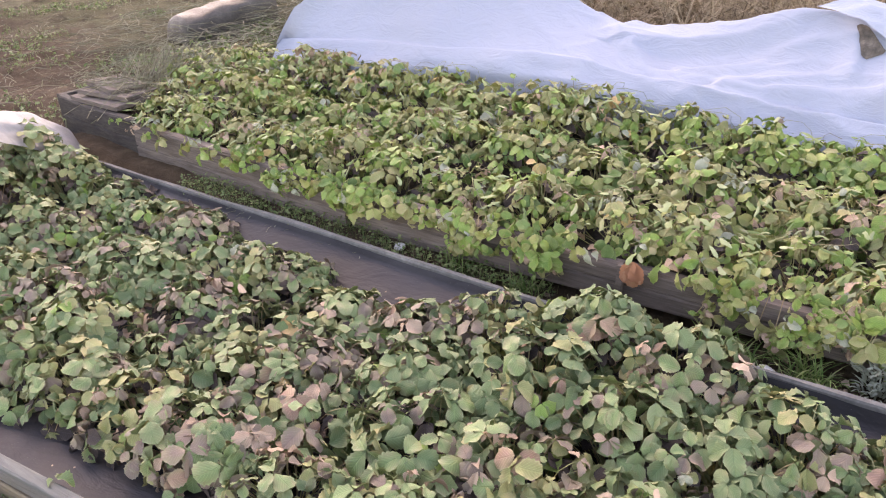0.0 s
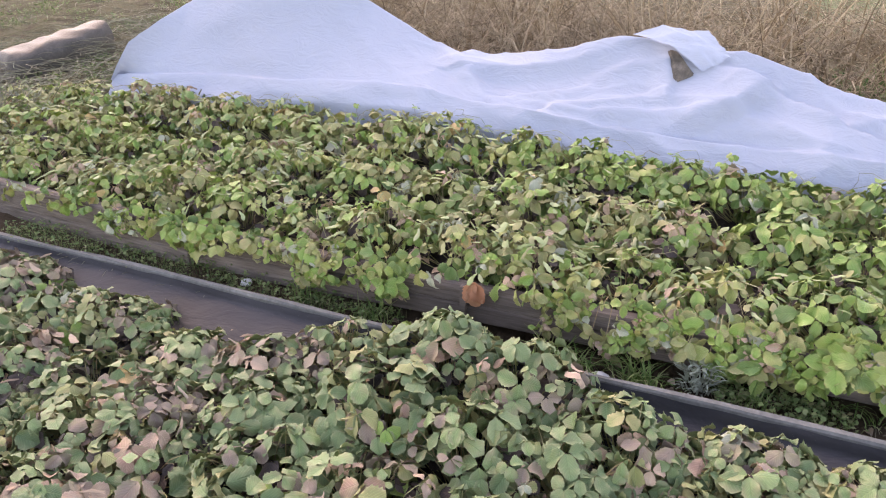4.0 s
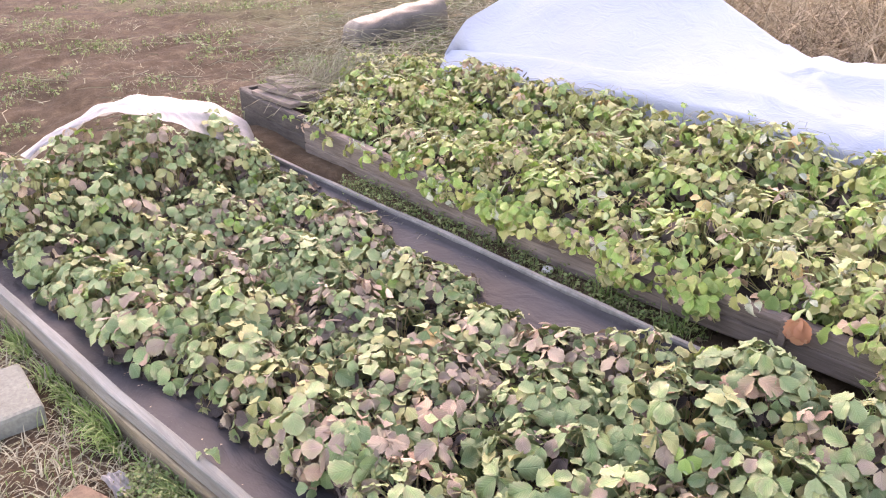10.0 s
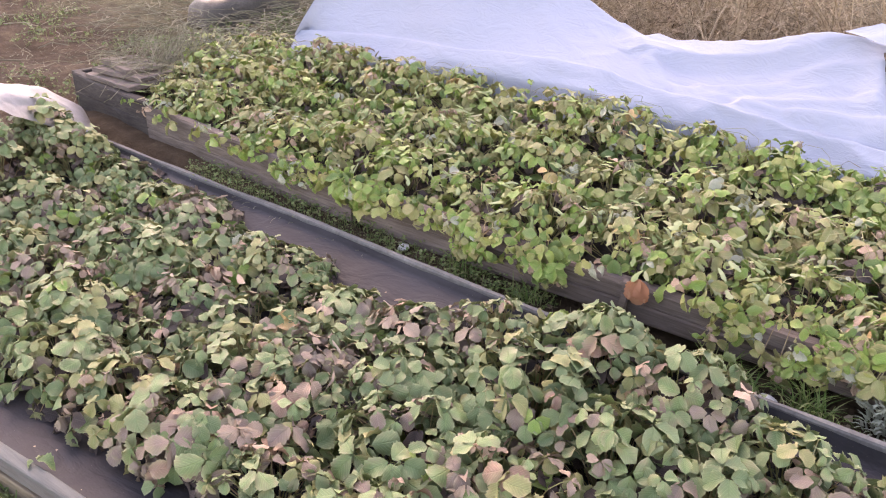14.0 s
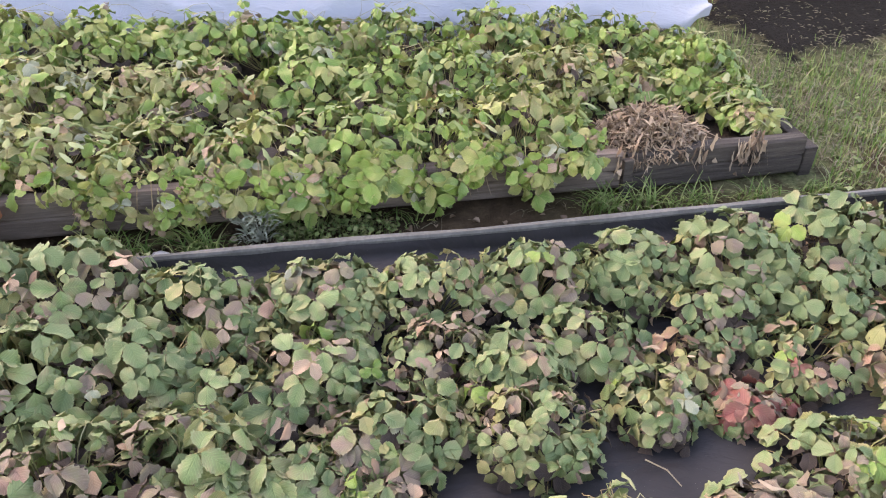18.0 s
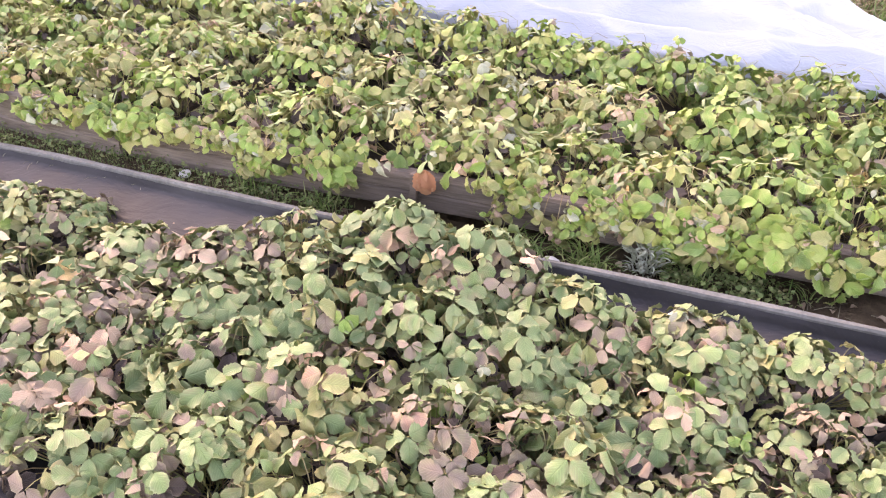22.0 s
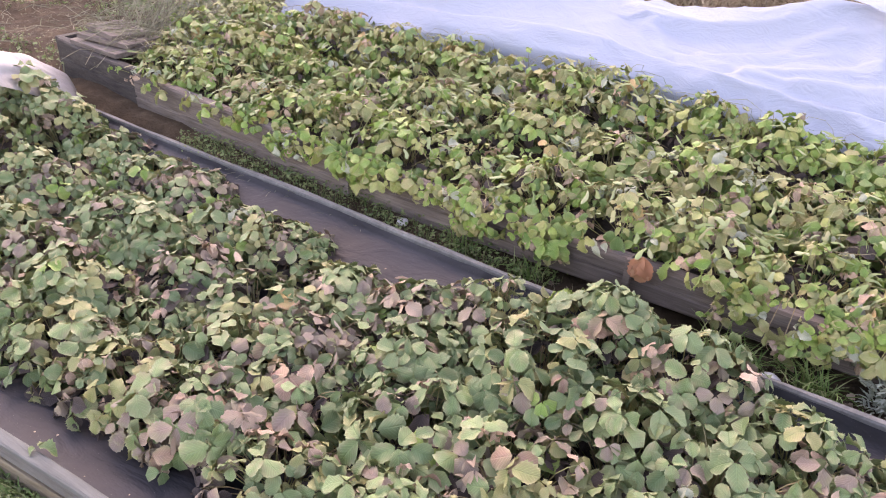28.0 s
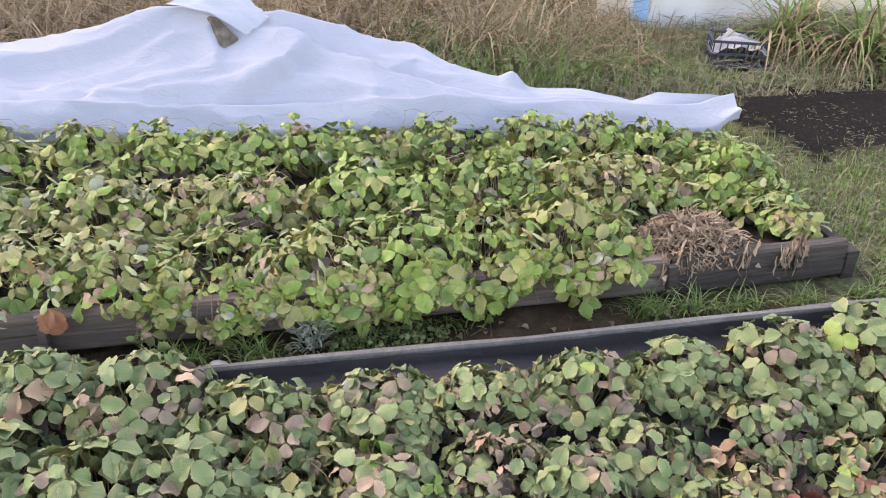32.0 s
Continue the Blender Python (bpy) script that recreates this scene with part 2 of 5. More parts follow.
M_FROSTED = random_tone("grey_leaves", ((0.16, 0.19, 0.14), (0.25, 0.28, 0.22), (0.21, 0.24, 0.17)), 0.8, 0.1)
M_LITTER = random_tone("pale_litter", ((0.085, 0.077, 0.05), (0.15, 0.137, 0.09), (0.23, 0.215, 0.15), (0.105, 0.12, 0.062)), 0.85)
M_LIMP = random_tone("limp_leaves", ((0.1, 0.15, 0.05), (0.17, 0.22, 0.085), (0.26, 0.3, 0.16), (0.2, 0.175, 0.09), (0.14, 0.2, 0.07)), 0.7, 0.12)
M_DEAD = random_tone("dead_leaves", ((0.06, 0.042, 0.03), (0.22, 0.16, 0.11), (0.36, 0.29, 0.21), (0.16, 0.108, 0.075)), 0.9, 0.1)
M_ORANGE = random_tone("orange_leaf", ((0.29, 0.12, 0.065), (0.36, 0.18, 0.1), (0.33, 0.22, 0.12)), 0.85, 0.2)


def film_material():
    k = Mat("black_film")
    p = k.coords("Object", (1, 2.2, 1))
    crease, speck = k.noise(p, 5, 4, 0.5, 0.8), k.noise(k.coords("Object"), 260, 2)
    dust = k.noise(k.coords("Object"), 3.5, 5)
    c = k.mix(k.ramp(dust, (0.35, 0.0), (0.75, 0.6)), (0.019, 0.019, 0.021), (0.05, 0.0495, 0.052))
    c = k.mix(k.ramp(speck, (0.72, 0.0), (0.76, 0.5)), c, (0.2, 0.19, 0.17))
    k.bump(k.math("ADD", crease, k.math("MULTIPLY", k.noise(p, 30, 2), 0.12)), 0.5, 0.03)
    return k.end(c, k.ramp(dust, (0.3, 0.55), (0.8, 0.72)), 0.2)


def fabric_material(name, through_light):
    k = Mat(name)
    p = k.coords("Object", (1, 1, 1))
    crease, weave = k.noise(k.coords("Object", (1, 1.6, 2.2)), 7, 5, 0.6, 1.4), k.noise(p, 420, 2)
    stain = k.noise(p, 1.8, 5)
    c = k.mix(k.ramp(stain, (0.5, 0.0), (0.8, 0.35)), (0.29, 0.33, 0.388), (0.25, 0.285, 0.327))
    k.bump(k.math("ADD", k.math("ABSOLUTE", k.math("SUBTRACT", crease, 0.5)), k.math("MULTIPLY", weave, 0.04)), 0.35, 0.04)
    return k.end(c, 0.75, 0.12, through_light, (0.47, 0.52, 0.6))


def clear_film_material():
    k = Mat("milky_film")
    p = k.coords("Object", (1, 1, 1))
    crease = k.noise(k.coords("Object", (1, 3, 3)), 8, 5, 0.6, 1.0)
    c = k.mix(k.ramp(k.noise(p, 6, 4), (0.4, 0.0), (0.75, 0.7)), (0.27, 0.275, 0.29), (0.17, 0.163, 0.145))
    k.bump(crease, 0.5, 0.02)
    m = k.end(c, 0.32, 0.5, 0.35, (0.36, 0.355, 0.34))
    clear, both = k.node("BsdfTransparent"), k.node("MixShader")
    k.put(both.inputs[0], k.ramp(k.noise(p, 5, 3), (0.3, 0.16), (0.7, 0.42)))
    k.t.links.new(k.out.inputs[0].links[0].from_socket, both.inputs[1])
    k.t.links.new(clear.outputs[0], both.inputs[2])
    k.t.links.new(both.outputs[0], k.out.inputs[0])
    return m


def ground_material():
    k = Mat("garden_ground")
    p = k.world_pos()
    sep = k.node("SeparateXYZ")
    k.put(sep.inputs[0], p)
    x, y = sep.outputs[0], sep.outputs[1]
    big, mid, fine = k.noise(p, 0.9, 4), k.noise(p, 7, 6, 0.7), k.noise(p, 60, 5, 0.7)
    soil = k.ramp(mid, (0.3, (0.03, 0.0205, 0.0125)), (0.55, (0.062, 0.043, 0.027)), (0.8, (0.13, 0.095, 0.061)))
    turf = k.ramp(fine, (0.3, (0.04, 0.05, 0.02)), (0.55, (0.11, 0.125, 0.06)), (0.75, (0.2, 0.19, 0.11)))
    dug = k.ramp(fine, (0.3, (0.004, 0.0035, 0.003)), (0.7, (0.014, 0.0125, 0.011)))
    wob = k.math("MULTIPLY", k.math("SUBTRACT", big, 0.5), 2.0)
    east = k.ramp(k.math("ADD", k.math("MULTIPLY", k.math("ADD", x, wob), 0.5), 0.0), (0.3, 0.0), (0.75, 1.0))
    back = k.ramp(k.math("MULTIPLY", k.math("ADD", y, wob), 0.2), (0.62, 0.0), (0.72, 1.0))
    grass = k.math("MAXIMUM", east, k.math("MULTIPLY", back, k.ramp(x, (0.0, 0.35), (0.4, 1.0))))
    grass = k.math("MULTIPLY", grass, k.ramp(mid, (0.36, 0.1), (0.5, 1.0)))
    bare = k.math("MULTIPLY", k.ramp(k.math("MULTIPLY", k.math("ADD", x, wob), 0.25), (0.46, 0.0), (0.5, 1.0)), k.ramp(k.math("MULTIPLY", k.math("ADD", y, wob), 0.25), (0.5, 1.0), (0.56, 0.0)))
    grass = k.math("MULTIPLY", grass, k.math("SUBTRACT", 1.0, k.math("MULTIPLY", bare, 0.85)))
    c = k.mix(grass, soil, turf)
    # the freshly dug patch
    rag = k.math("MULTIPLY", k.math("SUBTRACT", mid, 0.5), 0.8)
    px = k.ramp(k.math("MULTIPLY", k.math("ADD", x, k.math("ADD", rag, k.math("MULTIPLY", wob, 0.25))), 0.25), (0.485, 0.0), (0.51, 1.0))
    py1 = k.ramp(k.math("MULTIPLY", k.math("ADD", y, k.math("ADD", rag, k.math("MULTIPLY", wob, 0.3))), 0.2), (0.52, 0.0), (0.55, 1.0))
    py2 = k.ramp(k.math("MULTIPLY", k.math("ADD", y, rag), 0.2), (0.7, 1.0), (0.73, 0.0))
    patch = k.math("MULTIPLY", px, k.math("MULTIPLY", py1, py2))
    c = k.mix(patch, c, dug)
    k.bump(k.math("ADD", mid, k.math("MULTIPLY", fine, 0.6)), 0.9, 0.03)
    return k.end(c, 0.95, 0.08)


M_FILM, M_FABRIC, M_CLEAR, M_GROUND = film_material(), fabric_material("white_fleece", 0.2), clear_film_material(), ground_material()


M_DIRTY = plain("dirty_film", (0.065, 0.058, 0.046), (0.115, 0.104, 0.085), 7, 0.5, 0.5, 0.02, thin=0.25)
M_FABRIC_TWICE = fabric_material("folded_fleece", 0.12)

# ---- building helpers ----
def finish(ob, mat, smooth=True):
    ob.data.materials.append(mat)
    if smooth:
        ob.data.polygons.foreach_set("use_smooth", [True] * len(ob.data.polygons))
    return ob


def part(name, bm, material, parent=None, label="", smooth=False):
    """Links a bmesh as one mesh object, under a thing if one is given."""
    me = bpy.data.meshes.new(name)
    bm.to_mesh(me)
    bm.free()
    ob = finish(new(name, me), material, smooth)
    ob.parent = parent
    return tagged(ob, label=label)


def mesh_part(name, verts, faces, material, parent=None, label="", smooth=True):
    me = bpy.data.meshes.new(name)
    me.from_pydata(verts, [], faces)
    ob = finish(new(name, me), material, smooth)
    ob.parent = parent
    return tagged(ob, label=label)


def box_bm(sx, sy, sz, m=Matrix(), bevel=0.004, jitter=0.0):
    bm = bmesh.new()
    bmesh.ops.create_cube(bm, size=1, matrix=Matrix.Diagonal((sx, sy, sz, 1)))
    if bevel:
        bmesh.ops.bevel(bm, geom=bm.edges[:], offset=bevel, segments=2, affect="EDGES", profile=0.6)
    if jitter:
        for v in bm.verts:
            v.co += noise.noise_vector(v.co * 17.0) * jitter
    bmesh.ops.transform(bm, matrix=m, verts=bm.verts[:])
    return bm


def grid_mesh(name, f, nu, nv, material, parent=None, label="", smooth=True, skip=None):
    """A sheet whose points are f(u, v), with u and v from 0 to 1."""
    verts = [f(i / nu, j / nv) for j in range(nv + 1) for i in range(nu + 1)]
    w = nu + 1
    faces = [(j * w + i, j * w + i + 1, (j + 1) * w + i + 1, (j + 1) * w + i) for j in range(nv) for i in range(nu) if skip is None or not skip((i + 0.5) / nu, (j + 0.5) / nv)]
    return mesh_part(name, verts, faces, material, parent, label, smooth)


class Tubes:
    """Many thin tubes, blades and scraps gathered in one mesh."""

    def __init__(self):
        self.v, self.f = [], []

    def tube(self, pts, r0, r1, sides=3):
        n0 = len(self.v)
        for i, p in enumerate(pts):
            a, b = pts[max(0, i - 1)], pts[min(len(pts) - 1, i + 1)]
            d = (Vector(b) - Vector(a)).normalized()
            s = d.cross(Vector((0.3, 0.2, 1))).normalized()
            o = d.cross(s)
            r = r0 + (r1 - r0) * i / (len(pts) - 1)
            for k in range(sides):
                an = k * 2 * math.pi / sides
                self.v.append(Vector(p) + (s * math.cos(an) + o * math.sin(an)) * r)
        for i in range(len(pts) - 1):
            for k in range(sides):
                a, b = n0 + i * sides + k, n0 + i * sides + (k + 1) % sides
                self.f.append((a, b, b + sides, a + sides))

    def blade(self, base, way, up, length, width, bend, segs=3, lean=0.0):
        """A grass blade: leaves base upwards and bends over towards way."""
        n0, p = len(self.v), Vector(base)
        side = Vector((-way[1], way[0], 0)).normalized()
        for i in range(segs + 1):
            s = i / segs
            a = lean + bend * s
            w = width * (1 - s ** 1.6) * 0.5 + 0.0004
            self.v += [p - side * w, p + side * w]
            d = Vector((way[0] * math.sin(a), way[1] * math.sin(a), math.cos(a) * up))
            p = p + d * (length / segs)
        for i in range(segs):
            k = n0 + 2 * i
            self.f.append((k, k + 1, k + 3, k + 2))

    def leaflet(self, c, turn, size, fold=0.3):
        """A small folded oval leaf lying at c, turned by the matrix turn."""
        n0 = len(self.v)
        for x, y, z in ((0, 0, 0), (-0.4, 0.35, fold * 0.4), (-0.42, 0.7, fold * 0.4), (0, 1, -0.05), (0.42, 0.7, fold * 0.4), (0.4, 0.35, fold * 0.4), (0, 0.5, 0)):
            self.v.append(Vector(c) + turn @ Vector((x * size, y * size, z * size)))
        self.f += [(n0, n0 + 6, n0 + 1), (n0 + 1, n0 + 6, n0 + 2), (n0 + 2, n0 + 6, n0 + 3), (n0 + 3, n0 + 6, n0 + 4), (n0 + 4, n0 + 6, n0 + 5), (n0 + 5, n0 + 6, n0)]

    def limp(self, p, way, length, width, fold, dip):
        """A wilted leaflet from p towards way, folded down along its middle and sagging."""
        n0, side, p = len(self.v), Vector((-way.y, way.x, 0)).normalized(), Vector(p)
        for i in range(5):
            s = i / 4
            w = width * (0.2 + 1.5 * s * (1 - s * s) + 0.12 * math.sin(9 * s)) * R.uniform(0.55, 1.35)
            drop = Vector((0, 0, -w * math.sin(fold)))
            self.v += [p - side * w * math.cos(fold) + drop, p.copy(), p + side * w * math.cos(fold) * 0.8 + drop * 0.7]
            p = p + (Vector((way.x, way.y, way.z - dip * s)).normalized() + side * R.uniform(-0.35, 0.35)) * (length / 4)
        for i in range(4):
            k = n0 + 3 * i
            self.f += [(k, k + 1, k + 4, k + 3), (k + 1, k + 2, k + 5, k + 4)]

    def make(self, name, material, parent=None, label="", smooth=False):
        return mesh_part(name, [tuple(v) for v in self.v], self.f, material, parent, label, smooth)


def turn_of(rx, ry, rz):
    return Euler((rx, ry, rz)).to_matrix()


R = random.Random(7)


def sm(a, b, x):
    t = min(1, max(0, (x - a) / (b - a)))
    return t * t * (3 - 2 * t)


def lerp(x, xs, ys):
    return float(np.interp(x, xs, ys))


# ---- the plan ----
def near_y(x):
    """The outer line of the near board of the film bed."""
    return lerp(x, (-4.1, -3.1, -2.2, -1.6, 0.1, 1.9), (0.34, 0.385, 0.415, 0.455, 0.502, 0.488))


def far_y(x):
    """The outer line of the film bed's far edge."""
    return lerp(x, (-4.0, -2.9, -2.1, -1.2, -0.6, -0.1, 0.5, 1.9), (1.86, 1.8, 1.775, 1.725, 1.7, 1.685, 1.66, 1.645))


def board_y(x):
    """The front face of the timber bed."""
    return lerp(x, (-4.2, -3.6, -2.4, -1.0, 1.7), (2.06, 1.99, 1.91, 1.87, 1.87))


def ground_z(x, y):
    z = lerp(y, (0.45, 1.7, 3.0, 5.0), (-0.1, 0.03, 0.1, 0.24))
    z += sm(0.8, 2.0, y) * 0.03 * min(max(-x - 0.6, 0), 3.0)
    return z


def film_z(x, y):
    t = (y - near_y(x)) / (far_y(x) - near_y(x))
    return lerp(t, (0, 0.25, 0.6, 0.85, 1.0), (0.0, -0.035, -0.03, 0.012, 0.088 - 0.024 * sm(-1.1, -0.3, x))) + 0.012 * noise.noise(Vector((x * 2.3, y * 3.1, 0)))


def soil_z(x, y):
    t = min(max((y - 1.87) / 1.05, 0), 1)
    front, back = 0.14 + 0.025 * min(max(-x - 1.0, 0), 3.0), 0.2 - 0.062 * min(max(x, -1.3), 1.7)
    return front + (back - front) * t


# ---- ground ----
def steps(a, b, fine, far):
    """Fine steps from a to b, then growing ones out to far on both sides."""
    mid = list(np.arange(a, b + 1e-6, fine))
    out, d, lo, hi = [], fine, [], []
    x = b
    while x < far:
        d *= 1.5
        x += d
        hi.append(x)
    d, x = fine, a
    while x > -far:
        d *= 1.5
        x -= d
        lo.append(x)
    return lo[::-1] + mid + hi


gx, gy = steps(-8, 5, 0.09, 900), steps(-2, 8, 0.09, 900)
gverts = []
for y in gy:
    for x in gx:
        z = ground_z(x, y)
        if -12 < x < 9 and -6 < y < 12:
            rough = 0.05 if x < -4.0 else 0.018
            z += rough * noise.noise(Vector((x * 3.1, y * 3.1, 1))) + 0.5 * rough * noise.noise(Vector((x * 9, y * 9, 3)))
            z += 0.05 * sm(1.9, 2.05, x) * sm(2.55, 2.75, y) * (1 - sm(3.35, 3.5, y))
        if -3.9 < x < 1.82 and near_y(x) + 0.02 < y < far_y(x) - 0.02:
            z = min(z, film_z(x, y) - 0.07)
        gverts.append((x, y, z))
w = len(gx)
gfaces = [(j * w + i, j * w + i + 1, (j + 1) * w + i + 1, (j + 1) * w + i) for j in range(len(gy) - 1) for i in range(w - 1)]
ground = tagged(mesh_part("ground", gverts, gfaces, M_GROUND), "dark garden soil with patchy turf and a dug patch", "ground", kind="structure")

# ---- film bed ----
film_bed = tagged(new("planting_bed"), "long planting bed covered with black plastic film, edged with boards", "garden bed")


def film_point(u, v):
    x = -3.95 + 5.8 * u
    s, up = min(1, v / 0.95), max(0, (v - 0.95) / 0.05)
    y = near_y(x) + 0.034 + (far_y(x) - 0.036 - near_y(x) - 0.034) * s + 0.01 * up
    z = film_z(x, y) + 0.004 * noise.noise(Vector((x * 9, y * 30, 5))) + (0.108 - film_z(x, far_y(x))) * up
    return (x, y + 0.004 * up * noise.noise(Vector((x * 13, up * 4, 1))), z)


grid_mesh("film_sheet", film_point, 220, 60, M_FILM, film_bed, "creased black plastic film")


def sweep(line, x0, x1, n, section, name, material, parent, label="", wob=0.003):
    """Sweeps a closed section of (outward, z) points along y = line(x)."""
    verts, faces, m = [], [], len(section)
    for i in range(n + 1):
        x = x0 + (x1 - x0) * i / n
        for k, (dy, z) in enumerate(section):
            q = noise.noise(Vector((x * 4, k * 3.3, z * 10)))
            verts.append((x, line(x) + dy + wob * q, z + wob * q))
    for i in range(n):
        for k in range(m):
            a, b = i * m + k, i * m + (k + 1) % m
            faces.append((a, b, b + m, a + m))
    faces += [tuple(range(m))[::-1], tuple(n * m + k for k in range(m))]
    return mesh_part(name, verts, faces, material, parent, label, smooth=False)


sweep(far_y, -3.95, 1.85, 90, [(0.0, 0.0), (0.0, 0.105), (-0.004, 0.112), (-0.02, 0.112), (-0.024, 0.105), (-0.024, 0.0)], "edge_board", M_RIM, film_bed, "grey top edge of a thin board wrapped in film")
sweep(far_y, -3.95, 1.85, 90, [(0.006, -0.03), (0.006, 0.095), (0.002, 0.098), (0.002, -0.03)], "film_skirt", M_FILM, film_bed, "black film folded over the edge")
for x0, x1 in ((-4.05, -1.28), (-1.275, 1.85)):
    sweep(near_y, x0, x1, 50, [(0.0, -0.022), (0.0, 0.022), (0.03, 0.024), (0.03, -0.022)], "front_board", M_BOARD_GREY, film_bed, "bleached grey pine board", 0.003)
    sweep(near_y, x0, x1, 50, [(-0.004, -0.13), (-0.006, -0.03), (-0.003, -0.0255), (0.026, -0.0255), (0.03, -0.13)], "front_board", M_BOARD_PALE, film_bed, "brown weathered pine board", 0.004)
    sweep(near_y, x0, x1, 50, [(-0.001, 0.0225), (0.0, 0.03), (0.004, 0.033), (0.027, 0.033), (0.031, 0.03), (0.031, 0.0245)], "board_edge", M_BOARD_TOP, film_bed, "whitened upper edge of the board", 0.003)
part("end_board", box_bm(0.03, 1.12, 0.14, pose(1.865, 1.085, 0.02), 0.005, 0.003), M_BOARD_DARK, film_bed, "dark board under folded film")
part("end_board", box_bm(0.03, 1.42, 0.16, pose(-3.98, 1.12, 0.02), 0.005, 0.003), M_BOARD_DARK, film_bed)


# ---- timber bed ----
timber_bed = tagged(new("raised_bed"), "raised strawberry bed of dark weathered timber boards filled with soil", "raised bed")


def board(x0, x1, z0l, z1l, z0r, z1r, material, label="", dy=0.0):
    """One timber of the front wall between x0 and x1, with its lower and upper height at both ends."""
    n, verts, faces = 24, [], []
    for i in range(n + 1):
        s = i / n
        x = x0 + (x1 - x0) * s
        lo, hi = z0l + (z0r - z0l) * s, z1l + (z1r - z1l) * s
        y = board_y(x) + dy
        q = 0.004 * noise.noise(Vector((x * 5, lo * 20, 2)))
        for a, z in ((0.0, lo), (-0.004, lo + 0.01), (-0.005 + q, (lo + hi) / 2 - 0.006), (0.004, (lo + hi) / 2), (-0.004 + q, (lo + hi) / 2 + 0.006), (-0.003, hi - 0.008 + q), (0.004, hi + q), (0.042, hi + q), (0.046, hi - 0.01), (0.046, lo)):
            verts.append((x, y + a, z))
    m = 10
    for i in range(n):
        for k in range(m):
            a, b = i * m + k, i * m + (k + 1) % m
            faces.append((a, b, b + m, a + m))
    faces += [tuple(range(m))[::-1], tuple(n * m + k for k in range(m))]
    return mesh_part("board", verts, faces, material, timber_bed, label, smooth=False)


board(-4.15, -3.42, 0.1, 0.3, 0.1, 0.285, M_BOARD_DARK)
board(-3.4, -2.02, 0.06, 0.275, 0.04, 0.245, M_BOARD, "grey-brown weathered plank", -0.012)
board(-2.0, -0.89, 0.06, 0.235, 0.09, 0.21, M_BOARD)
board(-0.88, 0.98, 0.09, 0.21, 0.065, 0.185, M_BOARD)
board(0.99, 1.6, 0.05, 0.18, 0.06, 0.185, M_BOARD_DARK, "almost black wet plank")
part("board", box_bm(0.045, 0.98, 0.17, pose(1.63, 2.36, 0.085, 3, 0, 0), 0.006, 0.004), M_BOARD_DARK, timber_bed)
part("board", box_bm(0.045, 0.9, 0.2, pose(-4.15, 2.52, 0.2, 0, 0, -4), 0.006, 0.004), M_BOARD_DARK, timber_bed)
part("board", box_bm(5.75, 0.045, 0.18, pose(-1.26, 2.95, 0.1), 0.006, 0.004), M_BOARD_DARK, timber_bed)
part("stake", box_bm(0.022, 0.02, 0.19, pose(-0.885, 1.85, 0.13, 0, 2, 0), 0.003, 0.002), M_BOARD, timber_bed, "short wooden stake")
part("stake", box_bm(0.03, 0.025, 0.15, pose(0.985, 1.85, 0.1, 0, -2, 0), 0.003, 0.002), M_BOARD_DARK, timber_bed)


def soil_point(u, v):
    x = -4.12 + 5.72 * u
    y0 = board_y(x) + 0.03
    y = y0 + (2.94 - y0) * v
    return (x, y, soil_z(x, y) + 0.03 * noise.noise(Vector((x * 6, y * 6, 0))) - 0.01)


grid_mesh("bed_soil", soil_point, 120, 26, M_SOIL, timber_bed, "dark crumbly soil")


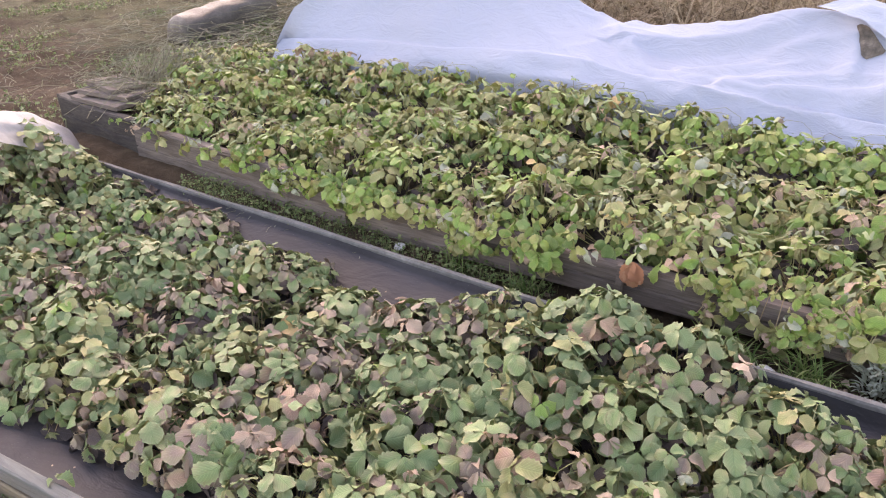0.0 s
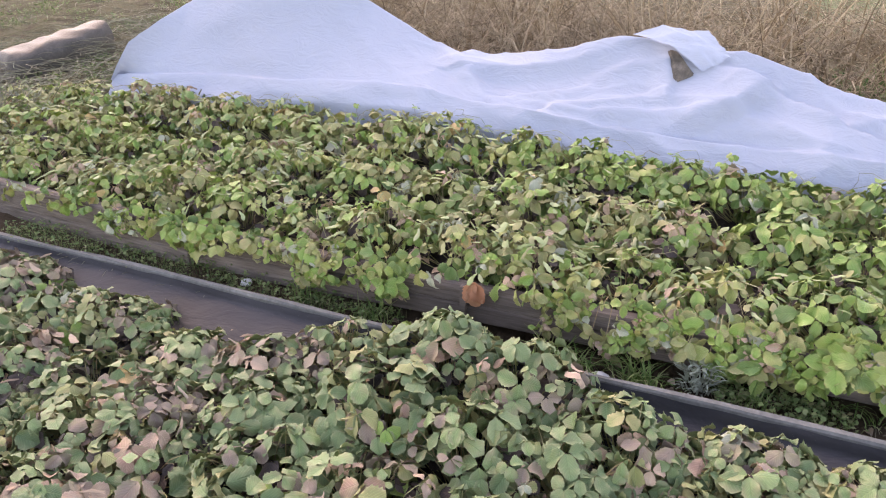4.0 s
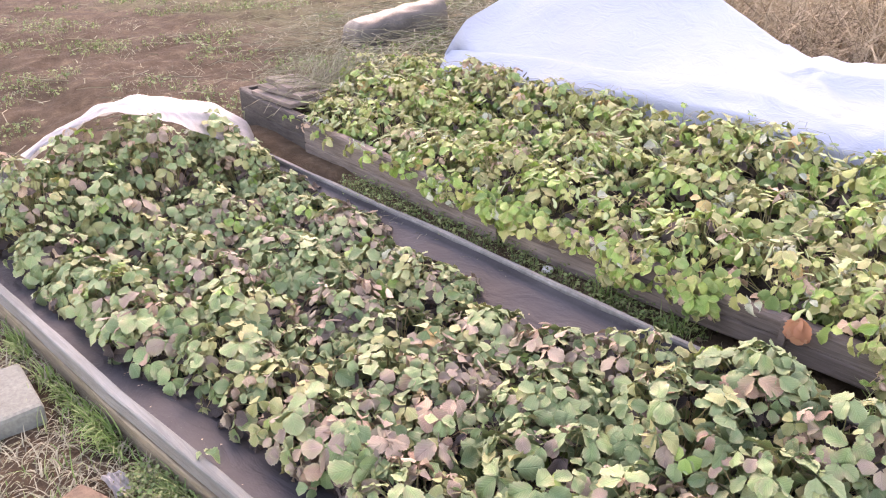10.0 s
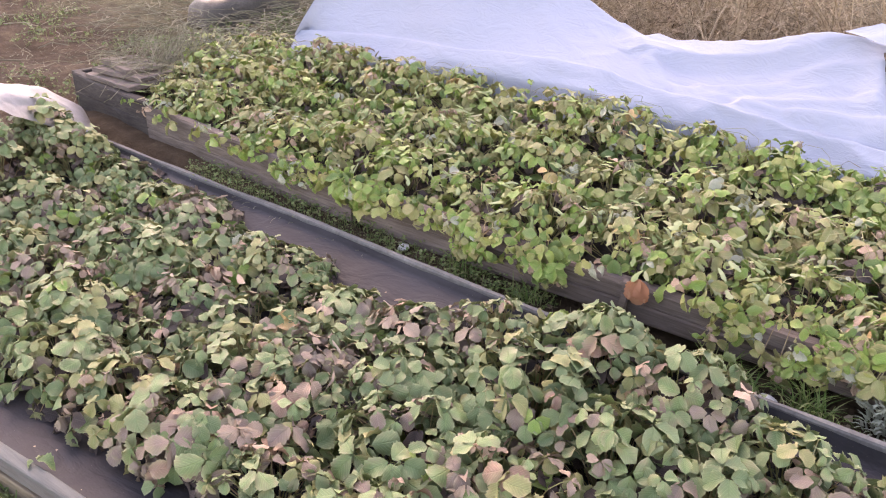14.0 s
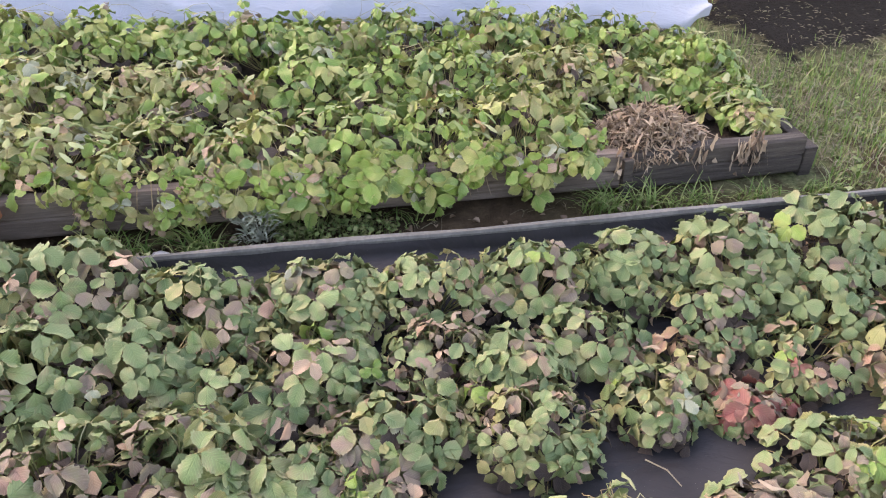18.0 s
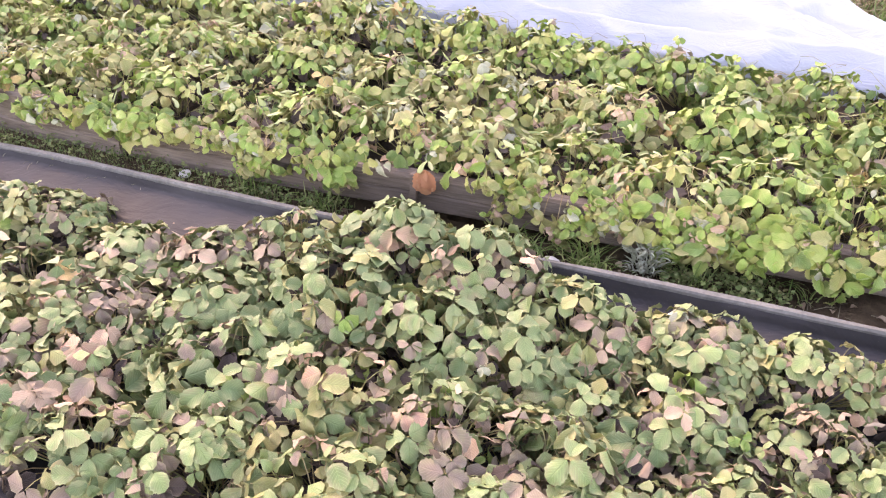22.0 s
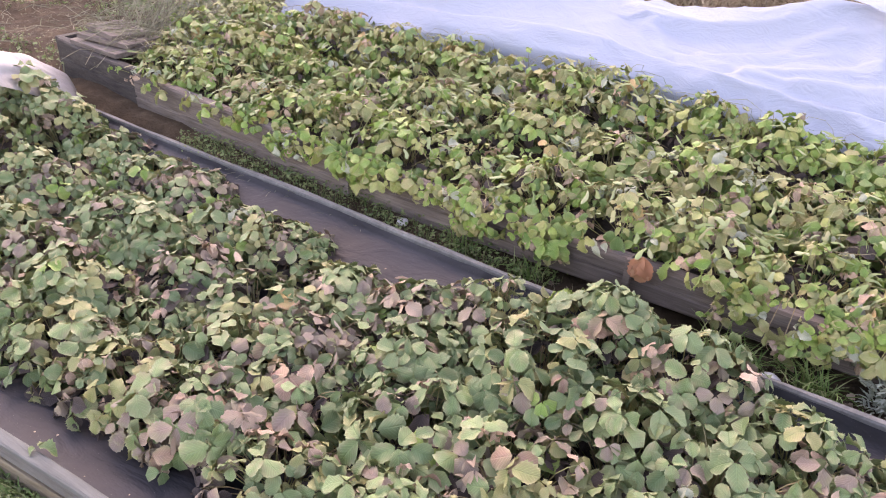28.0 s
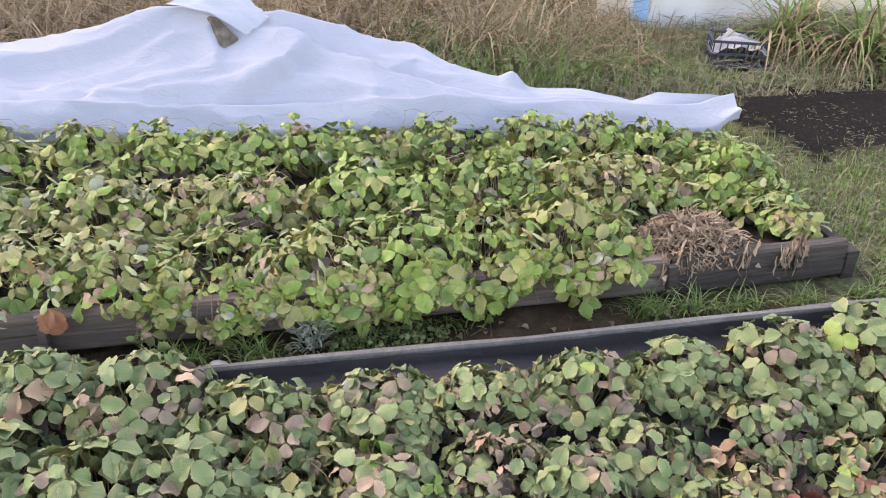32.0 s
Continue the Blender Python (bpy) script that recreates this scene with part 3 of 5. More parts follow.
# ---- strawberry leaves ----
def leaflet_points(length, width, fold, droop, twist, seed, fine=True, oval=False):
    """One toothed leaflet from the stalk outwards along +y: points, faces and leaf coordinates.
    fold: how far the halves rise from the midrib; droop: how far the tip bends down, in radians."""
    rr = random.Random(seed)
    n = 12 if fine else 4
    folds = {-1: fold + rr.uniform(-0.2, 0.2), 1: fold + rr.uniform(-0.2, 0.2)}
    lip, w1, w2, blunt = rr.uniform(-0.28, 0.3), rr.uniform(0, 6.28), rr.uniform(0, 6.28), rr.uniform(0.54, 0.62)
    peak, tail = (blunt - 0.06, 1.75) if oval else (blunt, 2.5)
    pts, uvs, index = [], [], {}

    def at(i, k, tooth=0.0):
        key = (i, k)
        if key in index:
            return index[key]
        s, a = i / n, abs(k)
        e = (s - peak) / (peak if s < peak else 1 - peak)
        half = 0.5 * width * max(0.0, 1 - abs(e) ** (1.7 if s < peak else tail)) ** (0.8 if s < peak else 0.62)
        half *= 1 + (0.1 if tooth > 0 else -0.07 if tooth < 0 else 0)
        t = s + (0.012 + 0.02 * a if tooth > 0 else 0)
        ang = droop * t
        y = length * (math.sin(ang) / droop if abs(droop) > 0.01 else t)
        z = -length * ((1 - math.cos(ang)) / droop if abs(droop) > 0.01 else 0)
        side = folds[1 if k > 0 else -1]
        fx, fz = k * half * math.cos(side), a * half * math.sin(side) - lip * half * a * a
        fz += 0.07 * length * a * math.sin(9 * s + (w1 if k > 0 else w2)) + (0.018 * length * tooth if a else 0)
        pts.append((fx + twist * t * t * length, y - 0.04 * a * length, z + fz))
        uvs.append((k, s))
        index[key] = len(pts) - 1
        return index[key]

    faces = []
    for k in (-1, 1):
        for i in range(0, n, 2):
            m0, m1 = at(i, 0), at(i + 2, 0)
            r0 = at(i, 0.52 * k) if i else m0
            r1 = at(i + 2, 0.52 * k) if i + 2 < n else m1
            inner = [m0, m1, r1, r0] if k < 0 else [m0, r0, r1, m1]
            inner = [v for j, v in enumerate(inner) if v not in inner[:j]]
            tip = at(i + 1, k, 1.0 if i else 0.3)
            e0 = at(i, k, -1.0) if i else m0
            e1 = at(i + 2, k, -1.0) if i + 2 < n else m1
            for f in (inner, [r0, r1, e1, tip] if k < 0 else [r0, tip, e1, r1], [r0, tip, e0] if k < 0 else [r0, e0, tip]):
                f = [v for j, v in enumerate(f) if v not in f[:j]]
                if len(f) > 2:
                    faces.append(tuple(f))
    return pts, faces, uvs


def leaf_mesh(seed, curl, fine=True, oval=False):
    """A strawberry leaf of three leaflets, about 1 across; curl from 0 (flat) to 1 (wilted)."""
    rr = random.Random(seed)
    verts, faces, uvs = [], [], []
    for turn in (0, rr.uniform(72, 112), -rr.uniform(72, 112)):
        size = rr.uniform(0.46, 0.6)
        fold = rr.uniform(-0.2, 0.3) + curl * rr.uniform(0.1, 0.8)
        droop = rr.uniform(0.2, 0.9) + curl * rr.uniform(0.2, 1.3)
        p, f, c = leaflet_points(size, size * (rr.uniform(0.64, 0.8) if oval else rr.uniform(0.74, 0.98)) * (1 - 0.12 * min(curl, 1)), fold, droop, rr.uniform(-0.2, 0.2), rr.random(), fine, oval)
        m = Matrix.Rotation(radians(turn + rr.uniform(-12, 12)), 3, "Z") @ Matrix.Rotation(radians(rr.uniform(-28, 4) - curl * 30 * rr.random()), 3, "X") @ Matrix.Rotation(radians(rr.uniform(-16, 16) * (0.6 + curl)), 3, "Y")
        n0 = len(verts)
        verts += [tuple(m @ Vector(q) + m @ Vector((0, 0.045, 0))) for q in p]
        faces += [tuple(n0 + i for i in face) for face in f]
        uvs += c
    return verts, faces, uvs


CURLS = (0.0, 0.25, 0.1, 0.4, 0.3, 0.7, 0.2, 0.9, 0.5, 1.1, 0.15, 0.6, 1.0, 0.05, 0.35, 0.8, 0.2, 0.55, 0.1, 0.45)
# the first twenty shapes are the round leaves of the film bed, the others the oval ones of the timber bed
SHAPES = [leaf_mesh(100 + i, CURLS[i % 20], True, i >= 20) for i in range(40)]
ROUGH_SHAPES = [leaf_mesh(100 + i, CURLS[i % 20], False, i >= 20) for i in range(40)]
CURLED = {"brown": (5, 7, 9, 12, 15), "pale": (5, 7, 9, 12, 15), "purple": (3, 5, 7, 8, 9, 11, 15, 17), "pink": (3, 5, 7, 11, 17, 19)}
FLAT = (0, 2, 13, 18, 10, 6, 16, 1, 4)
MESHES = {}


def leaf_data(kind, shape):
    if (kind, shape) not in MESHES:
        v, f, c = SHAPES[shape]
        me = bpy.data.meshes.new("leaf")
        me.from_pydata(v, [], f)
        layer = me.uv_layers.new(name="leaf")
        flat = [x for face in f for i in face for x in c[i]]
        layer.data.foreach_set("uv", flat)
        me.materials.append(LEAF[kind])
        me.polygons.foreach_set("use_smooth", [True] * len(f))
        MESHES[kind, shape] = me
    return MESHES[kind, shape]


def pick(weights):
    r = R.random() * sum(weights.values())
    for kind, wgt in weights.items():
        r -= wgt
        if r <= 0:
            return kind
    return kind


def strawberry_plant(x, y, z, rx, ry, h, n, weights, label, group, size=0.095, hang=0.0, runners=2, floor=None, limp_count=0):
    """A plant with its crown at (x, y, z): n leaves on a low dome rx by ry and h high, more beneath; hang: how thickly it falls over the timber before it."""
    plant = tagged(new("strawberry_plant"), label, "strawberry plant", group)
    plant.location = (x, y, z)
    stalks, under = Tubes(), []
    hung = int(82 * hang)
    fill = int(n * (0.7 if weights is SPARSE else 1.45))
    dome = 0.55 if group == GROUP_A else 0.55
    size *= R.uniform(0.86, 1.16)
    rx, ry, h = rx * 1.06, ry * 1.06, h * 1.06
    for i in range(n + fill + hung):
        low, over = n <= i < n + fill, i >= n + fill
        phi, rho = R.uniform(0, 2 * math.pi), math.sqrt(R.uniform(0.0, 1.0))
        dx, dy = rx * rho * math.cos(phi), ry * rho * math.sin(phi)
        dz = h * (1 - dome * rho * rho) * ((R.uniform(0.68, 1.08) if i % 3 == 0 else R.uniform(0.2, 0.85)) if low else R.uniform(0.74, 1.13))
        jit, stray, roll = (0.36, 1.0, 0.55) if group == GROUP_B else (0.25, 0.75, 0.36)
        tip, out = rho * 0.92 - 0.04 + R.uniform(-jit, jit), phi - math.pi / 2 + R.uniform(-stray, stray)
        if over:
            s = R.random() ** 1.3
            dx = R.uniform(-1, 1) * rx
            if -0.95 < x + dx < -0.73:
                dx += 0.24 if x > -0.84 else -0.24
            dy = board_y(x + dx) - y - 0.012 - 0.05 * math.sin(math.pi * s) - 0.02 * R.random()
            dz = 0.262 - z + 0.05 * (1 - hang) - s * (0.07 + 0.14 * hang) * (0.72 + 0.75 * noise.noise(Vector((6.5 * (x + dx), 2.0, 5.0))))
            tip, out = R.uniform(0.6, 1.6), math.pi + R.uniform(-0.9, 0.9)
        elif hang >= 0 and group == GROUP_B and y + dy < board_y(x + dx) + 0.01:
            dy = board_y(x + dx) + 0.01 - y + R.uniform(0, 0.03)
        if floor:
            dz = max(dz, floor(x + dx, y + dy) - z + 0.02)
        # two lower leaves in three take the mixes darkened for gap shade
        kind = pick(OVER if over and i % 2 else (OLD_GREEN_SHADED if group == GROUP_B else OLD_SHADED) if low and i % 3 else weights)
        shape = R.choice(FLAT if group == GROUP_A and R.random() < 0.5 else CURLED.get(kind, tuple(range(20)))) + (20 if group == GROUP_B else 0)
        s = size * (R.uniform(0.62, 1.38) if group == GROUP_A else R.uniform(0.48, 1.4)) * (0.85 if kind == "brown" else 0.98 if over else 1)
        m = Matrix.Rotation(out, 4, "Z") @ Matrix.Rotation(-tip, 4, "X") @ Matrix.Rotation(R.uniform(-roll, roll), 4, "Y")
        m = Matrix.Translation((dx, dy, dz)) @ m @ Matrix.Scale(s, 4)
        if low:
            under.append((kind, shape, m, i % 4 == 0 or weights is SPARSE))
        else:
            ob = new("leaf", leaf_data(kind, shape))
            ob.parent = plant
            ob.matrix_local = m
        foot = Vector((dx * 0.22 + R.uniform(-0.02, 0.02), dy * 0.22 + R.uniform(-0.02, 0.02), 0.0))
        top = Vector((dx, dy, dz - 0.003))
        bend = (foot + top) / 2 + Vector((dx * 0.1, dy * 0.1, 0.25 * abs(dz) + 0.01))
        if over:
            bend = Vector((dx * 0.7, board_y(x) + 0.02 - y, 0.26 - z))
        if (over and i % 3) or (group == GROUP_B and i % 2) or (low and i % 2):
            continue
        stalks.tube([foot, foot.lerp(bend, 0.6), bend, bend.lerp(top, 0.55) + Vector((0, 0, 0.004)), top], 0.0017, 0.0011)
    for i in range(runners):
        phi = R.uniform(0, 2 * math.pi)
        a = Vector((math.cos(phi) * rx * 0.2, math.sin(phi) * ry * 0.2, h * 1.0))
        b = Vector((math.cos(phi + R.uniform(-0.6, 0.6)) * rx * 0.95, max(math.sin(phi) * ry * 0.9, board_y(x) - y if group == GROUP_B else -9), h * 0.6))
        c = (a + b) / 2 + Vector((R.uniform(-0.04, 0.04), R.uniform(-0.04, 0.04), h * 0.16 + 0.008))
        w1, w2 = Vector((R.gauss(0, 0.014), R.gauss(0, 0.014), 0.008)), Vector((R.gauss(0, 0.014), R.gauss(0, 0.014), 0.004))
        stalks.tube([a, a.lerp(c, 0.5) + w1, c, c.lerp(b, 0.35) + w2, c.lerp(b, 0.7) - w1 * 0.5, b], 0.0011, 0.0008)
    limp, flow = Tubes(), R.uniform(0, 2 * math.pi)
    for i in range(limp_count):
        phi, rho = R.uniform(0, 2 * math.pi), math.sqrt(R.random())
        dx, dy = rx * 1.05 * rho * math.cos(phi), ry * 1.05 * rho * math.sin(phi)
        if group == GROUP_B:
            dy = max(dy, board_y(x + dx) + 0.005 - y)
        way = Vector((math.cos(phi) * rho + 0.5 * math.cos(flow) + R.gauss(0, 0.6), math.sin(phi) * rho + 0.5 * math.sin(flow) + R.gauss(0, 0.6), R.uniform(-0.6, 0.4)))
        p = (dx, dy, h * (1 - 0.5 * rho * rho) * R.uniform(0.9, 1.13))
        limp.limp(p, way.normalized(), R.uniform(0.03, 0.065), R.uniform(0.009, 0.02), R.uniform(0.1, 1.1), R.uniform(0, 1.4))
    if limp_count:
        tagged(limp.make("limp_foliage", M_DEAD if weights is MAUVE or weights is RUSTY else M_LIMP, plant, "limp withered leaves", True), kind="stuff")
    stalks.make("crown", M_STALK, plant, "tuft of thin yellowish leaf stalks")
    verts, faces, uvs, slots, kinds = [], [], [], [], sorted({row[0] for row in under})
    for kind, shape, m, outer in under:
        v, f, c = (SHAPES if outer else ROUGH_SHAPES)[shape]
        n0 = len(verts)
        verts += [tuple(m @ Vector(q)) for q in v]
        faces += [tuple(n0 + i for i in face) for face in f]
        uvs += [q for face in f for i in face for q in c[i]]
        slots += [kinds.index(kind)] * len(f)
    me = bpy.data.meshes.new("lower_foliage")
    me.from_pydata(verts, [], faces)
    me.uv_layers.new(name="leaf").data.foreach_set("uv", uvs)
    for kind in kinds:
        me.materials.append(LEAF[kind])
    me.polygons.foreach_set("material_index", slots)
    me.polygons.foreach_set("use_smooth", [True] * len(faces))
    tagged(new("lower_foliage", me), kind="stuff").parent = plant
    return plant


# old leaves low in the film bed, dark kinds favoured as painted gap shade
OLD_SHADED = {"dark": 2.4, "olive": 1.1, "purple": 0.6, "brown": 0.5, "rotten": 4.0}
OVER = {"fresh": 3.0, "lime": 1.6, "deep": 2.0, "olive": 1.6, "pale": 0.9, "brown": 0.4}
# the same beneath the timber bed's leaves, with greener shade in the colour
OLD_GREEN_SHADED = {"deep": 4.5, "fresh": 1.2, "olive": 0.6, "brown": 0.4, "rotten": 2.6}
DULL = {"green": 5, "dark": 2.4, "fresh": 0.12, "olive": 1.3, "purple": 1.3, "pink": 0.3, "brown": 0.5, "pale": 0.05}
OLIVE = {"green": 4.8, "dark": 1.7, "fresh": 0.3, "olive": 1.4, "purple": 0.9, "brown": 0.5, "pale": 0.08}
WARM = {"green": 3.6, "dark": 1.6, "olive": 2.4, "purple": 1.6, "pink": 0.55, "brown": 0.8, "yellow": 0.08}
MAUVE = {"green": 2.5, "dark": 1.0, "purple": 3.0, "pink": 0.3, "brown": 0.8, "fresh": 0.12, "pale": 0.04}
DEEP = {"green": 2.0, "dark": 6.0, "fresh": 0.18, "olive": 0.35, "purple": 0.6, "pink": 0.35, "pale": 0.04}
ROSY = {"green": 2.8, "fresh": 0.15, "pink": 1.6, "purple": 0.9, "olive": 1.0, "red": 0.25, "yellow": 0.06}
RUSTY = {"pink": 3.0, "purple": 2.0, "olive": 1.2, "green": 1.6, "yellow": 0.1, "brown": 0.6}
SPARSE = {"green": 2.6, "fresh": 0.6, "olive": 1.2, "purple": 1.6, "brown": 0.7, "pale": 0.5}
RED = {"red": 2.4, "pink": 0.9, "purple": 1.8, "green": 0.5}
LIMEY = {"lime": 2.4, "olive": 3.0, "fresh": 3.0, "yellow": 0.06, "brown": 0.35, "pale": 0.25, "deep": 0.7}
LUSH = {"fresh": 5.5, "lime": 1.2, "deep": 2.6, "olive": 0.8, "pale": 0.2, "yellow": 0.02, "purple": 0.12}
WILTED = {"lime": 1.6, "olive": 3.4, "pale": 0.8, "brown": 1.0, "fresh": 1.6, "yellow": 0.1, "deep": 0.4}

GROUP_A, GROUP_B = "strawberry plants in the film bed", "strawberry plants in the timber bed"
NAMES_A = {id(DULL): "low strawberry plant with dull grey-green leaves on black film", id(OLIVE): "olive-green strawberry plant, some leaves wilted, on black film",
           id(WARM): "strawberry plant with green, olive and brownish pink leaves on black film", id(MAUVE): "strawberry plant turning dull purple-brown on black film", id(DEEP): "bushy strawberry plant with deep blue-green leaves on black film",
           id(ROSY): "strawberry plant with green and rosy autumn leaves on black film",
           id(RUSTY): "small strawberry plant with pinkish rusty leaves on black film", id(SPARSE): "thin strawberry plant with bare yellowish stalks on black film", id(RED): "small strawberry plant with dark red leaves on black film"}
NAMES_B = {id(LIMEY): "yellow-green strawberry plant in the timber bed", id(LUSH): "fresh bright-green strawberry plant in the timber bed",
           id(WILTED): "wilting strawberry plant with pale limp leaves in the timber bed"}

FRONT = ((-3.6, -3.1, -2.75, -2.45, -2.2, -1.95, -1.75, -1.55, -1.2, -0.5, 0.0), (0.48, 0.5, 0.5, 0.52, 0.51, 0.6, 0.57, 0.62, 0.6, 0.62, 0.64))
BACK = ((-3.6, -3.0, -2.5, -2.3, -1.95, -1.7, -1.54, -1.27, -1.0, -0.78, -0.6, -0.28, 0.0), (1.72, 1.71, 1.68, 1.56, 1.6, 1.54, 1.5, 1.58, 1.65, 1.64, 1.6, 1.54, 1.54))


def swell(x, y, cx, cy, wx, wy):
    """1 at (cx, cy), falling off smoothly to both sides."""
    return math.exp(-((x - cx) / wx) ** 2 - ((y - cy) / wy) ** 2)


def bed_plants():
    x = -3.78
    while x < -0.05:
        for row in range(4):
            px = x + R.uniform(-0.05, 0.05) + (0.1 if row % 2 else -0.02)
            y0, y1 = lerp(px, *FRONT) + 0.16, lerp(px, *BACK) - 0.125 + 0.035 * sm(-1.35, -1.1, px)
            py = y0 + (y1 - y0) * row / 3 + R.uniform(-0.03, 0.03)
            if px > -0.27 and row < 2:
                continue
            mix = OLIVE if px < -1.9 else R.choice((DULL, DULL, WARM)) if px < -0.3 else DULL
            if R.random() < 0.1 and px > -2.8:
                mix = MAUVE
            deep = swell(px, py, -0.8, 1.4, 0.45, 0.36)
            if deep > 0.35:
                mix = DEEP if R.random() < 0.7 else DULL
            if swell(px, py, -1.62, 0.72, 0.16, 0.14) > 0.4 or swell(px, py, -1.42, 1.2, 0.16, 0.14) > 0.4 or (-0.8 < px < -0.35 and row == 1):
                mix = MAUVE
            h = R.uniform(0.13, 0.185) + 0.105 * deep + 0.03 * swell(px, py, -2.2, 0.7, 0.3, 0.2) - 0.06 * swell(px, py, -1.95, 0.93, 0.16, 0.14) - 0.06 * swell(px, py, -1.42, 1.2, 0.16, 0.16)
            yield px, py, 0.2, 0.18 if 0 < row < 3 else 0.155, (h + 0.23 * sm(-3.15, -3.55, px)) * (0.8 + 0.2 * sm(-1.3, -1.0, px) if row == 3 else 1), 40, mix
        x += 0.285


# plants at the open end of the bed: x, y, half width, half depth, height, leaves, mix
FRONT_ROW = ((0.19, 0.7, 0.115, 0.1, 0.12, 40, RUSTY), (0.48, 0.69, 0.15, 0.11, 0.11, 27, SPARSE), (-0.28, 0.88, 0.16, 0.13, 0.13, 36, DULL), (0.1, 0.88, 0.1, 0.08, 0.09, 20, MAUVE),
    (0.82, 0.68, 0.13, 0.1, 0.1, 34, MAUVE), (1.03, 0.76, 0.17, 0.15, 0.12, 40, OLIVE), (1.32, 0.8, 0.18, 0.16, 0.14, 34, ROSY), (-0.14, 0.7, 0.14, 0.13, 0.15, 42, DULL),
    (-0.3, 0.66, 0.15, 0.12, 0.15, 30, DULL), (1.5, 0.74, 0.16, 0.14, 0.12, 26, MAUVE))
SECOND_ROW = ((0.06, 1.0, 0.12, 0.1, 0.1, 22, MAUVE), (0.14, 1.04, 0.16, 0.14, 0.13, 36, DULL), (0.44, 0.98, 0.15, 0.13, 0.14, 50, DULL), (0.74, 1.03, 0.12, 0.11, 0.1, 34, DULL),
    (0.95, 0.97, 0.1, 0.075, 0.065, 22, RED), (0.87, 1.13, 0.12, 0.09, 0.09, 24, RUSTY), (1.14, 1.1, 0.16, 0.15, 0.1, 30, ROSY), (1.42, 1.08, 0.17, 0.16, 0.13, 34, ROSY), (1.68, 0.95, 0.16, 0.2, 0.13, 32, DULL),
    (-0.1, 0.95, 0.15, 0.13, 0.12, 34, MAUVE))
THIRD_ROW = ((-0.25, 1.15, 0.17, 0.13, 0.13, 40, DULL), (0.44, 1.16, 0.15, 0.13, 0.14, 30, DEEP), (1.66, 1.2, 0.14, 0.14, 0.16, 30, ROSY), (0.0, 1.2, 0.16, 0.14, 0.14, 28, DULL),
    (0.28, 1.22, 0.15, 0.13, 0.14, 28, MAUVE), (0.64, 1.23, 0.14, 0.12, 0.13, 26, DULL), (0.98, 1.25, 0.15, 0.12, 0.14, 28, DEEP), (1.3, 1.24, 0.15, 0.13, 0.15, 28, DEEP))
REAR_ROW = ((0.05, 1.43, 0.17, 0.13, 0.14, 36, DULL), (0.3, 1.44, 0.16, 0.13, 0.155, 36, DULL), (0.56, 1.44, 0.17, 0.13, 0.165, 40, DULL), (0.84, 1.44, 0.15, 0.13, 0.17, 36, DEEP),
    (1.12, 1.42, 0.17, 0.17, 0.19, 44, DEEP), (1.42, 1.42, 0.18, 0.18, 0.21, 48, DEEP), (1.7, 1.42, 0.17, 0.18, 0.2, 44, DEEP))
for px, py, rx, ry, h, n, mix in [*bed_plants(), *FRONT_ROW, *SECOND_ROW, *THIRD_ROW, *REAR_ROW]:
    strawberry_plant(px, py, film_z(px, py), rx, ry, h, int(n * 1.24), mix, NAMES_A[id(mix)], GROUP_A, (0.081 if mix is not DEEP else 0.087) * (1 - 0.12 * sm(-0.2, 0.2, px)), 0.0, 16 if mix is SPARSE else 0, film_z, 24 if mix is SPARSE else 10 if mix is MAUVE or mix is RUSTY else 0)


def overhang(x):
    """How low the front row hangs over the timber, from 0 (not) to 1."""
    return lerp(x, (-3.6, -2.3, -2.1, -1.8, -1.45, -1.2, -1.1, -0.98, -0.7, -0.6, -0.3, 0.2, 0.5, 0.85, 0.95, 1.6), (0.1, 0.2, 0.7, 0.6, 0.3, 1.0, 0.7, 0.1, 0.2, 1.0, 0.9, 1.0, 0.7, 0.8, 0.1, 0.2))


x = -3.62
while x < 1.6:
    for row, py in enumerate((2.06, 2.4, 2.78)):
        px = x + R.uniform(-0.05, 0.05) + (0.12 if row == 1 else 0)
        py = py + (board_y(px) - 1.87) * (1 - row / 2) + R.uniform(-0.03, 0.03)
        mix = LIMEY if px < -0.9 else LUSH
        if row == 0:
            mix = LIMEY if px < -0.1 else R.choice((LUSH, LIMEY))
        if R.random() < 0.3 - 0.14 * sm(-0.9, -0.3, px):
            mix = WILTED
        h = R.uniform(0.13, 0.19) + (0, 0.015, 0.03 + 0.02 * sm(-0.2, -1.0, px))[row]
        ry, k = 0.19, 0.0
        if row == 0:
            k, ry = overhang(px), 0.17
        if (0.9 < px < 1.32 or px < -3.5) and row == 0:
            continue
        if px > 1.5:
            h *= 0.75
        strawberry_plant(px, py, soil_z(px, py), 0.21, ry, h, 46 if row else 40, mix, NAMES_B[id(mix)], GROUP_B, 0.083, k, 7 if mix is not LUSH else 4, None, (30 if row == 0 else 18) + (26 if mix is WILTED else 0) - int(13 * sm(-0.9, 0.2, px)))
    x += 0.29
for px, py, rx, h, n in ((1.5, 2.16, 0.11, 0.12, 30), (1.52, 2.4, 0.14, 0.15, 42), (1.54, 2.68, 0.15, 0.15, 42), (1.36, 2.3, 0.13, 0.13, 30), (1.5, 2.04, 0.09, 0.1, 26)):
    strawberry_plant(px, py, soil_z(px, py), rx, rx, h, n, WILTED if h < 0.11 else LUSH, NAMES_B[id(WILTED if h < 0.11 else LUSH)], GROUP_B, 0.08, 0.0, 5, None, 25)


